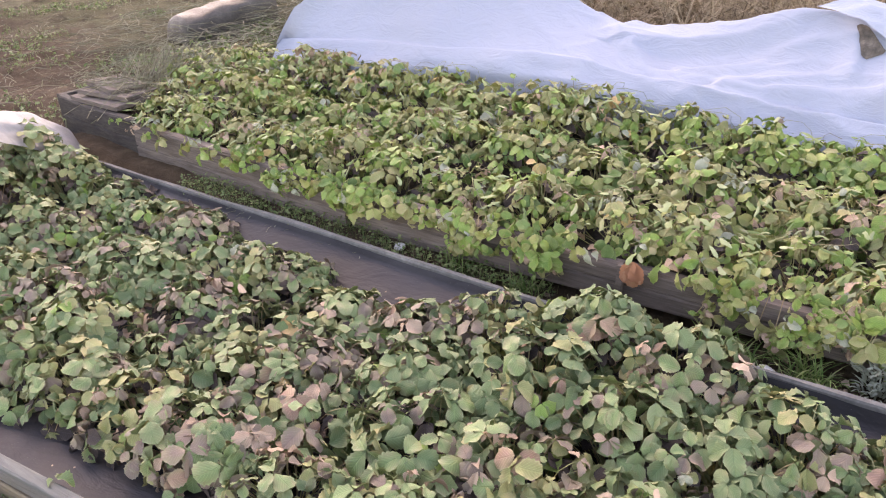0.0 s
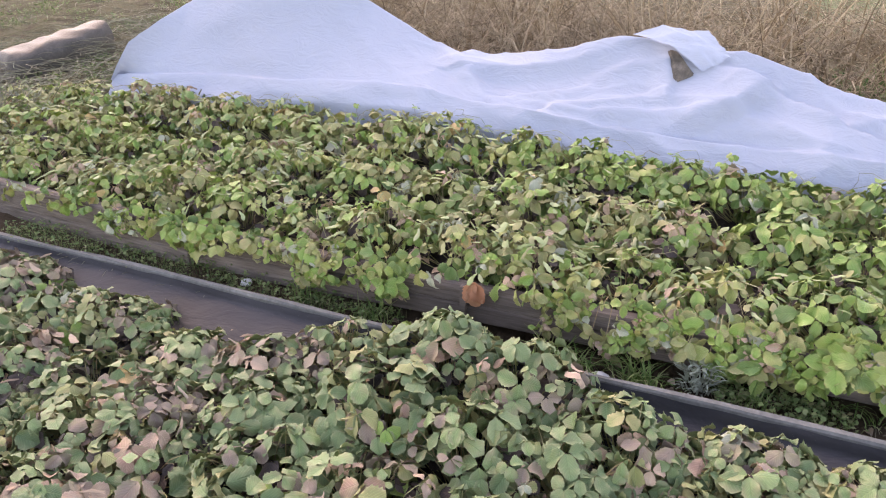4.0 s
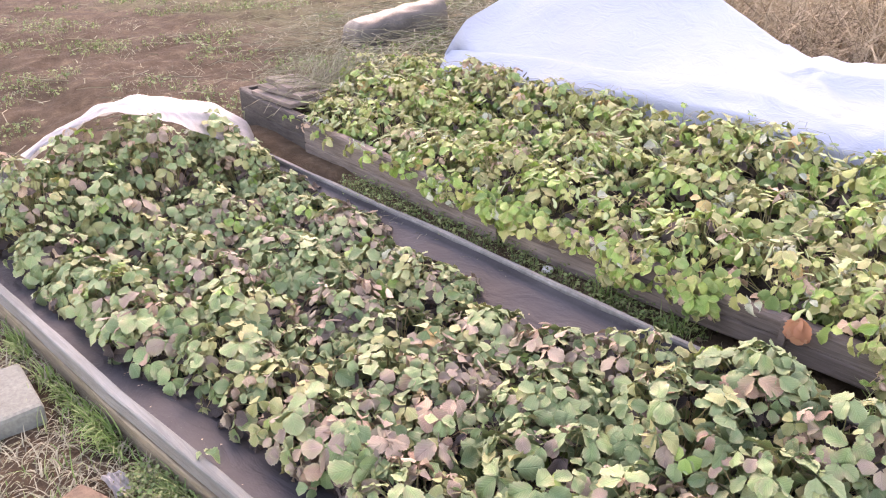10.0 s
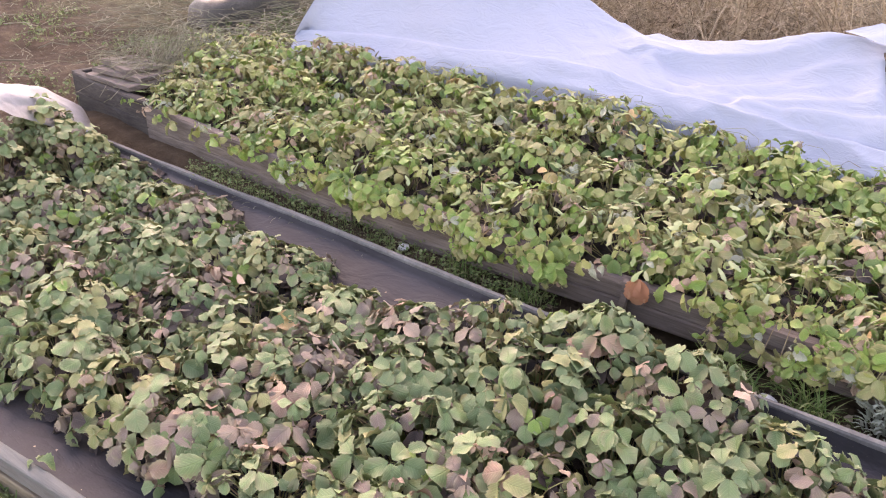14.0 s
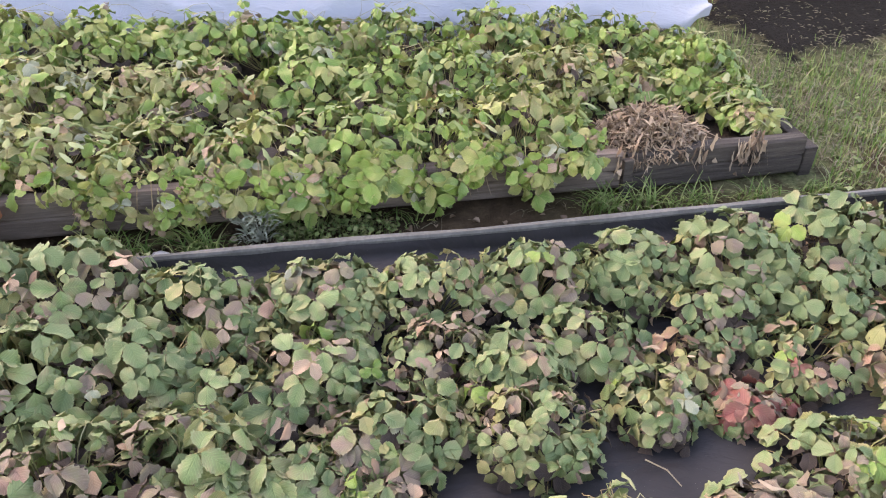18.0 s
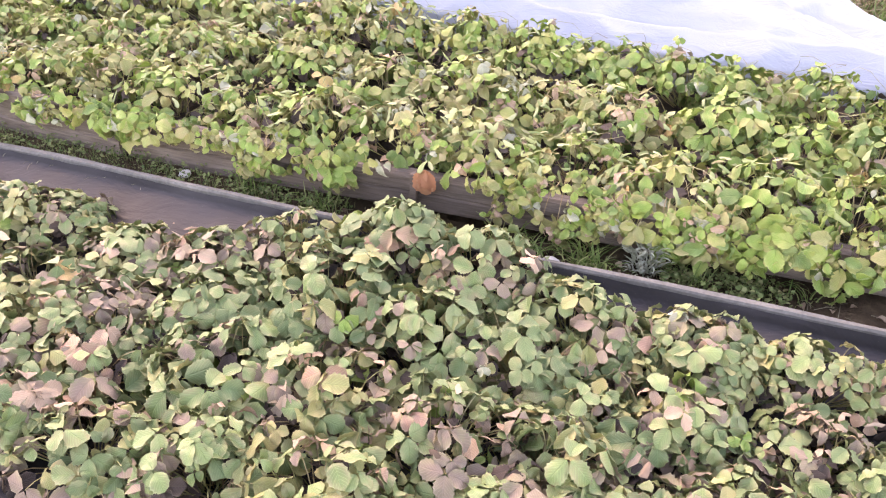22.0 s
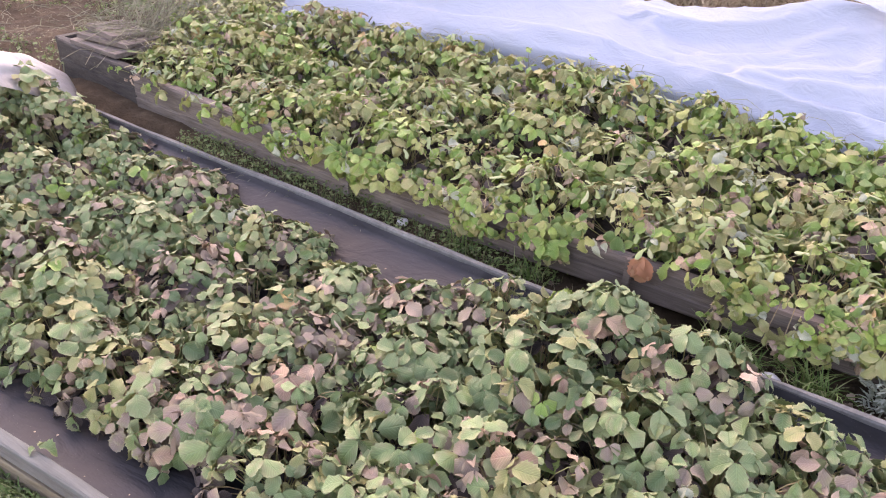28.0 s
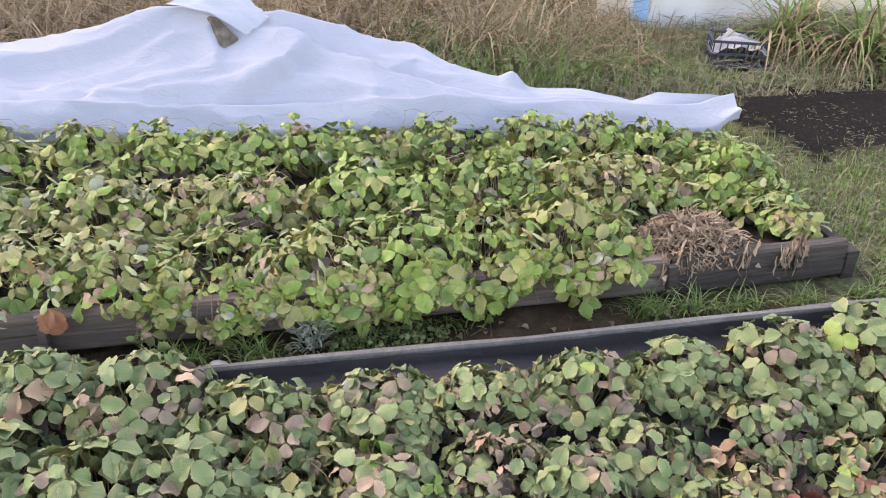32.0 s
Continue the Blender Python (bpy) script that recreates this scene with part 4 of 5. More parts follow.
for px, py, n in ((-3.62, 2.62, 30), (-3.95, 2.8, 30), (-3.5, 2.34, 30)):
    strawberry_plant(px, py, soil_z(px, py), 0.17, 0.15, 0.15, n, WILTED, NAMES_B[id(WILTED)], GROUP_B, 0.08, 0.0, 8, None, 40)
for px, py in ((2.42, 1.86), (2.6, 1.7)):
    strawberry_plant(px, py, ground_z(px, py), 0.15, 0.14, 0.12, 28, MAUVE, "sprawling strawberry plant with purplish leaves on bare soil", "strawberry plants on bare soil", 0.09, 0.0, 1)

# ---- white fleece ----
fleece = tagged(new("garden_fleece"), "crumpled white garden fleece heaped over hoops behind the bed", "fleece cover")
HEM = ((-3.45, -2.7, -1.57, -1.3, -0.88, -0.56, 0.13, 0.73, 1.64, 1.8), (0.39, 0.42, 0.46, 0.4, 0.355, 0.325, 0.31, 0.25, 0.2, 0.235))
RIDGE = ((-3.45, -3.36, -3.07, -2.8, -2.5, -2.12, -1.9, -1.66, -1.52, -1.35, -1.2, -0.95, -0.74, -0.5, -0.14, 0.155, 0.4, 0.56, 0.75, 0.9, 1.12, 1.38, 1.49, 1.65, 1.74, 1.8),
         (0.46, 0.66, 0.87, 1.0, 1.04, 0.915, 0.805, 0.69, 0.625, 0.632, 0.645, 0.68, 0.73, 0.74, 0.7, 0.6, 0.545, 0.445, 0.39, 0.345, 0.33, 0.28, 0.335, 0.325, 0.31, 0.295))


# the long folds of the sheet: end points (x, v), height, and how far they fall off on either side
LONG_FOLDS = ((-0.51, 0.25, -0.2, 0.38, 0.05, 0.2, 0.05), (-0.2, 0.38, -0.1, 0.47, 0.05, 0.2, 0.05), (-0.95, 0.28, -0.68, 0.37, 0.04, 0.05, 0.14), (-0.68, 0.37, -0.5, 0.4, 0.035, 0.05, 0.14),
    (-1.31, 0.4, -1.15, 0.34, -0.03, 0.12, 0.1), (-1.15, 0.34, -0.83, 0.43, 0.035, 0.05, 0.16), (-0.48, 0.4, -0.49, 0.52, 0.03, 0.08, 0.04), (-0.3, 0.56, 0.16, 0.42, 0.07, 0.07, 0.3),
    (0.16, 0.42, 0.6, 0.3, 0.06, 0.06, 0.25), (0.15, 0.42, 0.34, 0.5, 0.03, 0.1, 0.05))
SIDE_FOLDS = ((-0.77, 0.62, -1.4, 0.48, 0.05, 0.07, 0.25), (-0.95, 0.26, -0.5, 0.31, 0.025, 0.03, 0.06), (0.6, 0.34, 1.5, 0.3, 0.035, 0.06, 0.12), (0.4, 0.55, 1.2, 0.42, 0.03, 0.05, 0.15),
    (-1.6, 0.62, -1.3, 0.3, 0.04, 0.2, 0.06), (-3.2, 0.3, -2.6, 0.6, 0.02, 0.15, 0.08), (-2.3, 0.64, -1.7, 0.28, 0.035, 0.25, 0.08), (-2.9, 0.62, -2.5, 0.26, 0.018, 0.12, 0.2),
    (-0.75, 0.3, -0.3, 0.35, 0.02, 0.03, 0.05), (-0.35, 0.3, 0.2, 0.28, 0.03, 0.1, 0.04))


def fleece_point(u, v):
    x = -3.45 + 5.25 * u
    hem, top = lerp(x, *HEM), lerp(x, *RIDGE)
    ry = lerp(x, (-3.45, -3.1, -2.8, 0.4, 0.56, 0.8, 1.45, 1.8), (3.02, 3.35, 3.45, 3.5, 3.4, 3.3, 3.16, 3.05))
    by = ry + lerp(x, (-3.45, -3.0, 0.5, 1.4, 1.8), (0.35, 0.65, 0.45, 0.2, 0.08))
    roll = sm(-1.7, -1.2, x)
    hy = lerp(x, (-3.45, 0.9, 1.8), (2.98, 2.98, 2.93))
    s = min(1, max(0, (v - 0.24) / 0.42))
    zs = (hem - 0.2 * (1 - sm(1.6, 1.76, x)), hem + 0.05 * sm(1.66, 1.8, x), hem + 0.05, hem + 0.1, hem + 0.07 + 0.02 * (1 - roll))
    slope = zs[4] + (top - zs[4]) * (s ** (1.0 + 0.35 * roll))
    y = lerp(v, (0, 0.04, 0.1, 0.17, 0.24, 0.66, 0.72, 1.0), (hy + 0.02, hy, hy + 0.04, hy + 0.085, hy + 0.13, ry, ry + 0.05, by))
    z = slope if 0.24 <= v <= 0.66 else lerp(v, (0, 0.04, 0.1, 0.17, 0.24, 0.66, 0.72, 1.0), (*zs, top, top - 0.03, ground_z(x, by)))
    body = sm(0.0, 0.12, v) * (1 - sm(0.75, 1.0, v))
    fold = 0.0
    for x0, v0, x1, v1, amp, above, below in (*LONG_FOLDS, *SIDE_FOLDS):
        ex, ev, px, pv = x1 - x0, v1 - v0, x - x0, v - v0
        t = (px * ex + pv * ev) / (ex * ex + ev * ev)
        q = min(1, max(0, t))
        d = math.hypot(px - q * ex, pv - q * ev) + 0.008 * noise.noise(Vector((x * 6, v * 9, 3)))
        wide = above if ex * pv - ev * px > 0 else below
        fold += amp * max(0, 1 - abs(d) / wide) * (0.5 + 0.5 * math.sin(math.pi * (0.1 + 0.8 * q)))
    fold += (1 - abs(noise.noise(Vector((x * 1.7 + y, y * 3.4 - x * 0.8, 0))))) ** 6 * 0.022 + (1 - abs(noise.noise(Vector((x * 5 - y * 4, y * 7 + x * 3, 2))))) ** 7 * 0.008
    tent = 1 - sm(-1.9, -1.3, x) * 1.0
    z += body * ((fold - 0.015) * (1 - 0.6 * tent) * (1 - 0.6 * sm(0.4, 0.9, x)) + 0.02 * noise.noise(Vector((x * 2.2, y * 2.0, 4))))
    z += 0.06 * math.exp(-((x - 0.83) / 0.05) ** 2) * math.exp(-((v - 0.64) / 0.08) ** 2)
    y += 0.03 * body * noise.noise(Vector((x * 2.7, z * 5, 8)))
    y += 0.012 * (1 - sm(0.1, 0.25, v)) * noise.noise(Vector((x * 6, v * 12, 3)))
    return (x, y, max(z, ground_z(x, y) + 0.02))


grid_mesh("sheet", fleece_point, 330, 110, M_FABRIC, fleece)


def flap_point(u, v):
    """The turned-up corner: a bent four-sided lap over the wedge standing for a gap."""
    a, b, c, d = Vector((-0.685, 3.46, 0.765)), Vector((-0.36, 3.5, 0.79)), Vector((-0.247, 3.43, 0.69)), Vector((-0.354, 3.36, 0.635))
    p = a.lerp(b, u).lerp(d.lerp(c, u), v) + Vector((0.02, -0.02, 0.03)) * math.sin(math.pi * v) * (1 - u)
    p.z += 0.035 * max(0, 1 - abs(u - 0.4) / 0.4) * (1 - v) + 0.012 * noise.noise(Vector((u * 5, v * 5, 1)))
    return tuple(p)


grid_mesh("folded_flap", flap_point, 30, 24, M_FABRIC_TWICE, fleece, "folded-over corner of the fleece")

def pocket_point(u, v):
    """Dark wedge on the sheet, standing for the shaded gap under the turned-up corner."""
    a = -0.47 - 0.05 * v
    x, y, z = fleece_point((a + lerp(v, (0, 0.25, 1), (0.02, 0.1, 0.015)) * u + 3.45) / 5.25, 0.5 + 0.13 * v)
    edge = min(u, 1 - u, v, 1 - v)
    return (x, y - 0.012, z + 0.016 * sm(0, 0.2, edge) - 0.006 + 0.006 * noise.noise(Vector((u * 9, v * 9, 3))))


tagged(grid_mesh("leaf_mould", pocket_point, 24, 14, M_GAP_SHADE), "dark wedge standing for the shaded gap under the fleece flap", "dead leaves")

# ---- film tunnel end over the bed ----
tunnel = tagged(new("tunnel_cover"), "milky plastic film pulled back over an arched hoop", "tunnel film")


ARCH = ((0.0, 0.1, 0.2, 0.32, 0.5, 0.62, 0.85, 0.95, 1.0), (0.4, 0.55, 0.7, 0.88, 1.156, 1.35, 1.73, 1.9, 1.95), (0.0, 0.13, 0.24, 0.34, 0.44, 0.452, 0.33, 0.2, 0.04))
SAG = ((0.0, 0.1, 0.2, 0.32, 0.5, 0.62, 0.85, 0.95, 1.0), (0.42, 0.56, 0.7, 0.88, 1.1, 1.25, 1.61, 1.78, 1.83), (0.0, 0.12, 0.235, 0.335, 0.435, 0.42, 0.215, 0.13, 0.105))


def tunnel_point(u, v):
    """v runs from the sagging hem (0) over the hoop to the back edge (1)."""
    q = min(1, v / 0.75)
    back = max(0, (v - 0.75) / 0.25)
    y = lerp(u, ARCH[0], ARCH[1]) * q + lerp(u, SAG[0], SAG[1]) * (1 - q)
    z = lerp(u, ARCH[0], ARCH[2]) * q + lerp(u, SAG[0], SAG[2]) * (1 - q)
    lift = sm(0, 0.15, u) * (1 - sm(0.9, 1, u))
    z += lift * (0.02 * math.sin(math.pi * q) * sm(0.45, 0.8, u) - 0.08 * back * back)
    z += 0.012 * lift * noise.noise(Vector((u * 16, v * 3, 2))) + 0.006 * lift * noise.noise(Vector((u * 38 + v * 9, v * 9, 6)))
    x = -3.85 + (0.05 + 0.2 * sm(0.3, 0.75, u)) * (1 - q) - 0.1 * back + 0.03 * noise.noise(Vector((u * 9, v * 3, 1)))
    return (x, y + 0.012 * noise.noise(Vector((u * 12, v * 6, 4))), z)


grid_mesh("film", tunnel_point, 110, 30, M_CLEAR, tunnel)
hoop = Tubes()
hoop.tube([(-3.86, lerp(i / 30, ARCH[0], ARCH[1]), lerp(i / 30, ARCH[0], ARCH[2]) - 0.022) for i in range(31)], 0.005, 0.005, 6)
hoop.make("hoop", M_BOARD_DARK, tunnel, "thin dark hoop under the film", True)


# ---- far left: cloche and stacked boards ----
def cloche_point(u, v):
    """A low film tunnel with a steep near end, running away from the bed."""
    a = math.pi * v
    x, y = -4.92 + 0.1 * u, 3.46 + 0.85 * u
    side, up = math.copysign(abs(math.cos(a)) ** 0.6, math.cos(a)), math.sin(a) ** 0.45
    h = (0.2 + 0.06 * u) * sm(-0.02, 0.05, u) + 0.018 * noise.noise(Vector((u * 7, v * 6, 0)))
    return (x - 0.15 * side, y + 0.03 * side, ground_z(x, y) + h * up)


cloche = grid_mesh("cloche", cloche_point, 30, 20, M_DIRTY)
tagged(cloche, "low cloche of dirty milky film among dry weeds", "cloche")
for i, (bx, by, bz, l, wd, rz) in enumerate(((-3.8, 2.16, 0.312, 0.42, 0.26, -4), (-3.79, 2.18, 0.34, 0.36, 0.22, 5), (-3.82, 2.2, 0.368, 0.27, 0.2, -9))):
    tagged(part("loose_board", box_bm(l, wd, 0.026, pose(bx, by, bz, 2 - i * 2, 1.5 * i, rz), 0.004, 0.008), M_BOARD), "short grey board stacked on the bed corner", "board", "stacked boards")

# ---- grasses, weeds and litter ----
def scatter(n, x0, x1, y0, y1, keep=None):
    for _ in range(n):
        x, y = R.uniform(x0, x1), R.uniform(y0, y1)
        if keep is None or keep(x, y):
            yield x, y, ground_z(x, y)


def before_bed(x, y):
    """Open ground before the board, clear of the brick and the block."""
    return y < near_y(x) - 0.012 and math.hypot((x + 1.871) / 0.13, (y - 0.212) / 0.085) > 1 and math.hypot((x + 2.545) / 0.19, (y - 0.21) / 0.12) > 1 and not (0.63 < x < 0.94 and y > 0.34)


dry = Tubes()
for cx, cy, cz in scatter(620, -3.7, 2.1, 3.9, 6.6, lambda x, y: R.random() < 1.1 - 0.6 * sm(0.6, 2.1, x)):
    way0, lean0, tall0 = R.uniform(0, 2 * math.pi), R.uniform(0.1, 1.1), R.uniform(0.3, 0.95) * (1 - 0.55 * sm(0.4, 1.9, cx)) * (1 - 0.3 * sm(0.5, 0.0, cy - 3.9))
    for _ in range(R.randint(10, 26)):
        a, x, y = way0 + R.gauss(0, 0.9), cx + R.gauss(0, 0.06), cy + R.gauss(0, 0.06)
        dry.blade((x, y, cz), (math.cos(a), math.sin(a)), 1, tall0 * R.uniform(0.5, 1.25), R.uniform(0.004, 0.012), R.uniform(0.5, 2.9), 6, lean0 * R.uniform(0.2, 1.6))
for x, y, z in scatter(5200, -3.6, 1.9, 3.8, 6.0):
    c = Vector((x, y, z + R.uniform(0.02, 0.4) * (1 - 0.6 * sm(0.4, 1.9, x))))
    d = Vector((R.uniform(-1, 1), R.uniform(-1, 1), R.uniform(-0.4, 0.6))) * R.uniform(0.15, 0.45)
    dry.tube([c, c + d * 0.5 + Vector((0, 0, 0.04)), c + d], 0.0022, 0.0014)
tagged(dry.make("dry_grass", M_STRAW), "tall straw-coloured dry grass behind the fleece", "dry grass", kind="stuff")

green = Tubes()
for x, y, z in scatter(16000, 1.68, 5.2, 1.3, 4.9, lambda x, y: not (x > 2.0 + 0.3 * noise.noise(Vector((y * 4, x, 3))) and 2.72 < y + 0.25 * noise.noise(Vector((x * 5, y * 2, 1))) < 3.52) and math.hypot(x - 2.36, y - 3.98) > 0.2 and noise.noise(Vector((x * 2.1, y * 2.1, 5))) > -0.28):
    a = R.uniform(0, 2 * math.pi)
    green.blade((x, y, z - 0.005), (math.cos(a), math.sin(a)), 1, R.uniform(0.03, 0.11), R.uniform(0.003, 0.006), R.uniform(0.3, 1.9), 2)
for x, y, z in scatter(3600, 0.7, 4.2, 3.6, 4.6, lambda x, y: math.hypot(x - 2.36, y - 3.95) > 0.22):
    a = R.uniform(0, 2 * math.pi)
    green.blade((x, y, z), (math.cos(a), math.sin(a)), 1, R.uniform(0.06, 0.2) * (1 - 0.45 * sm(1.3, 2.0, x)), R.uniform(0.004, 0.007), R.uniform(0.4, 2.0), 3)
for x, y, z in scatter(2200, 0.4, 2.1, 3.65, 4.9):
    a = R.uniform(0, 2 * math.pi)
    green.blade((x, y, z), (math.cos(a), math.sin(a)), 1, R.uniform(0.12, 0.34) * (1 - 0.5 * sm(1.2, 2.0, x)), R.uniform(0.004, 0.007), R.uniform(0.5, 2.2), 4, R.uniform(0, 0.5))
for x, y, z in scatter(2600, -3.3, 1.6, -0.5, 0.42, lambda x, y: y < near_y(x) - 0.01 and (noise.noise(Vector((x * 3, y * 3, 9))) > 0.05 or y > near_y(x) - 0.08)):
    a = R.uniform(0, 2 * math.pi)
    green.blade((x, y, z - 0.005), (math.cos(a), math.sin(a)), 1, R.uniform(0.03, 0.1), R.uniform(0.003, 0.005), R.uniform(0.3, 1.9), 3)
tagged(green.make("grass", M_GRASS), "short uneven green grass round the beds", "grass", kind="stuff")

tufts = Tubes()
for _ in range(46):
    cx = R.uniform(-3.0, -1.2)
    cy, l = near_y(cx) - R.uniform(0.012, 0.05), R.uniform(0.05, 0.12)
    for _ in range(26):
        a = R.uniform(0, 6.28)
        x, y = cx + R.gauss(0, 0.022), min(cy + R.gauss(0, 0.012), near_y(cx) - 0.008)
        tufts.blade((x, y, ground_z(x, y) - 0.004), (math.cos(a), -abs(math.sin(a)) * 0.8), 1, l * R.uniform(0.5, 1.3), 0.0045, R.uniform(0.6, 2.6), 4, R.uniform(0.1, 0.9))
for cx, cy, count, l in ((-0.58, 1.79, 70, 0.14), (-0.5, 1.8, 50, 0.12), (-0.31, 1.79, 90, 0.14), (-0.02, 1.81, 30, 0.1), (0.3, 1.83, 20, 0.09), (0.9, 1.8, 90, 0.13), (1.05, 1.79, 70, 0.12), (1.2, 1.78, 60, 0.1), (1.4, 1.76, 60, 0.1), (1.62, 1.76, 70, 0.1), (-1.45, 1.83, 40, 0.1), (-1.2, 1.82, 40, 0.11)):
    for _ in range(count):
        a = R.uniform(0, 2 * math.pi)
        x, y = cx + R.gauss(0, 0.035), cy + R.gauss(0, 0.015)
        tufts.blade((x, y, ground_z(x, y) - 0.005), (math.cos(a), math.sin(a)), 1, l * R.uniform(0.5, 1.2), 0.004, R.uniform(0.9, 2.7), 4, R.uniform(0, 0.7))
tagged(tufts.make("path_grass", M_GRASS), "grass tufts in the narrow path between the beds", "grass", kind="stuff")

weeds = Tubes()


def weed_bunch(x, y, z, size, n):
    for _ in range(n // 2):
        a = R.uniform(0, 6.28)
        weeds.blade((x + R.gauss(0, 0.012), y + R.gauss(0, 0.012), z), (math.cos(a), math.sin(a)), 1, size * R.uniform(1.0, 3.2), size * 0.18, R.uniform(0.3, 1.8), 3)
    for _ in range(n):
        weeds.leaflet((x + R.gauss(0, 0.014), y + R.gauss(0, 0.014), z + R.uniform(0.004, 0.05)), turn_of(R.uniform(-0.8, 0.5), R.uniform(-0.6, 0.6), R.uniform(0, 6.28)), size * R.choice((0.45, 0.6, 0.8, 1.2)) * R.uniform(0.7, 1.2), R.uniform(-0.2, 0.9))


for x, y, z in scatter(420, -2.9, -1.1, 1.78, 1.9):
    if y < board_y(x) - 0.01:
        weed_bunch(x, y, z, 0.012, 6)
for x, y, z in scatter(170, -0.1, 0.26, 1.73, 1.86):
    weed_bunch(x, y, z, 0.014, 5)
for x, y, z in scatter(900, -1.98, -1.1, 0.24, 0.47):
    if before_bed(x, y) and y > 0.31 + 0.05 * noise.noise(Vector((x * 9, y * 9, 4))):
        weed_bunch(x, y, z + R.uniform(0, 0.01), 0.011, 8)
for x, y, z in scatter(260, 0.2, 1.4, 0.3, 0.5):
    if y < near_y(x) - 0.01 and not (0.62 < x < 0.94 and y > 0.35):
        weed_bunch(x, y, z, 0.014, 6)
for x, y, z in scatter(13000, -9.5, -4.1, 0.2, 8, lambda x, y: noise.noise(Vector((x * 0.9 + y * 0.7, y * 1.5 - x * 1.3, 3))) + 0.35 * noise.noise(Vector((x * 4, y * 4, 8))) > 0.12):
    weed_bunch(x, y, z, 0.022, 3)
for x, y, z in scatter(220, -4.8, -3.4, 2.9, 4.2):
    weed_bunch(x, y, z + 0.03, 0.026, 8)
for x, y, z in scatter(620, 1.66, 3.2, 1.4, 2.7):
    weed_bunch(x, y, z, 0.016, 5)
for x, y, z in scatter(760, -0.9, 1.9, 3.7, 4.6, lambda x, y: noise.noise(Vector((x * 2.4, y * 2.4, 11))) > -0.05):
    weed_bunch(x, y, z + R.uniform(0.0, 0.2) * (1 - 0.6 * sm(0.4, 1.9, x)), 0.04, 5)
for x, y, z in scatter(70, -4.12, -3.5, 2.1, 2.9):
    weed_bunch(x, y, soil_z(x, y) + R.uniform(0, 0.1), 0.026, 7)
tagged(weeds.make("weeds", M_WEED), "low small-leaved weeds on bare soil", "weeds", kind="stuff")

weed = tagged(new("grey_weed"), "pale grey felted weed in the path", "weed")
frosty = Tubes()
frosty.tube([(-0.15, 1.79, ground_z(-0.15, 1.79) - 0.01), (-0.145, 1.79, ground_z(-0.15, 1.79) + 0.05), (-0.15, 1.785, ground_z(-0.15, 1.79) + 0.1)], 0.003, 0.002, 5)
frosty.make("stem", M_FROSTED, weed)
frosty = Tubes()
for _ in range(130):
    q, a = R.random(), R.uniform(0, 6.28)
    frosty.blade((-0.15 + 0.05 * (R.random() - 0.5) + 0.02 * math.cos(a), 1.79 + 0.012 * math.sin(a), ground_z(-0.15, 1.79) + 0.01 + 0.1 * q), (math.cos(a), math.sin(a)), 1, R.uniform(0.02, 0.055), R.uniform(0.005, 0.011), R.uniform(0.5, 2.2), 4, R.uniform(0.2, 1.1))
tagged(frosty.make("foliage", M_FROSTED, weed), kind="stuff")

litter = Tubes()


def straw(x, y, z, l, r=0.0016):
    a, b = R.uniform(0, 6.28), R.uniform(-0.25, 0.35)
    d = Vector((math.cos(a), math.sin(a), b * 0.5))
    mid = Vector((x, y, z + 0.006)) + d * l * 0.5 + Vector((R.uniform(-0.15, 0.15) * l, R.uniform(-0.15, 0.15) * l, R.uniform(0, 0.12) * l))
    litter.tube([Vector((x, y, z + 0.004)), mid, Vector((x, y, z + 0.004)) + d * l], r, r * 0.7)


for x, y, z in scatter(420, -10, -4.0, 0.0, 9):
    straw(x, y, z + R.uniform(0, 0.03), R.uniform(0.1, 0.3), 0.0035)
for x, y, z in scatter(9000, -9, -4.0, 0.0, 8, lambda x, y: noise.noise(Vector((x * 1.1, y * 1.1, 6))) > -0.02):
    a = R.uniform(0, 6.28)
    litter.blade((x, y, z + 0.005), (math.cos(a), math.sin(a)), 1, R.uniform(0.03, 0.1), R.uniform(0.003, 0.006), R.uniform(0.3, 1.2), 2, R.uniform(0.8, 1.5))
for x, y, z in scatter(1500, -5.6, -3.4, 2.9, 5.2):
    straw(x, y, z + R.uniform(0, 0.16), R.uniform(0.1, 0.4), 0.0022)
for x, y, z in scatter(70, -4.0, -3.6, 2.06, 2.3):
    straw(x, y, 0.375 + R.uniform(0, 0.02), R.uniform(0.06, 0.2), 0.0016)
for x, y, z in scatter(420, -4.15, -3.5, 2.08, 2.9):
    straw(x, y, soil_z(x, y) + R.uniform(0, 0.18), R.uniform(0.08, 0.3), 0.0018)
for _ in range(170):
    a = Vector((R.gauss(-3.78, 0.13), R.gauss(2.38, 0.12), 0.3))
    b = a + Vector((R.gauss(0.05, 0.1), R.gauss(0.1, 0.1), R.uniform(0.08, 0.26)))
    litter.tube([a, (a + b) / 2 + Vector((0.01, 0, 0.01)), b], 0.002, 0.0013)
for x, y, z in scatter(700, -3.4, -0.6, -0.5, 0.45, before_bed):
    straw(x, y, z, R.uniform(0.03, 0.12), 0.001)
for x, y, z in scatter(9000, -3.4, -0.7, -0.3, 0.46, lambda x, y: before_bed(x, y) and noise.noise(Vector((x * 5, y * 5, 2))) > -0.35):
    a = R.uniform(0, 6.28)
    litter.blade((x, y, z + R.uniform(0, 0.012)), (math.cos(a), math.sin(a)), 1, R.uniform(0.025, 0.085), R.uniform(0.0018, 0.004), R.uniform(0.2, 1.2), 3, R.uniform(0.7, 1.5))
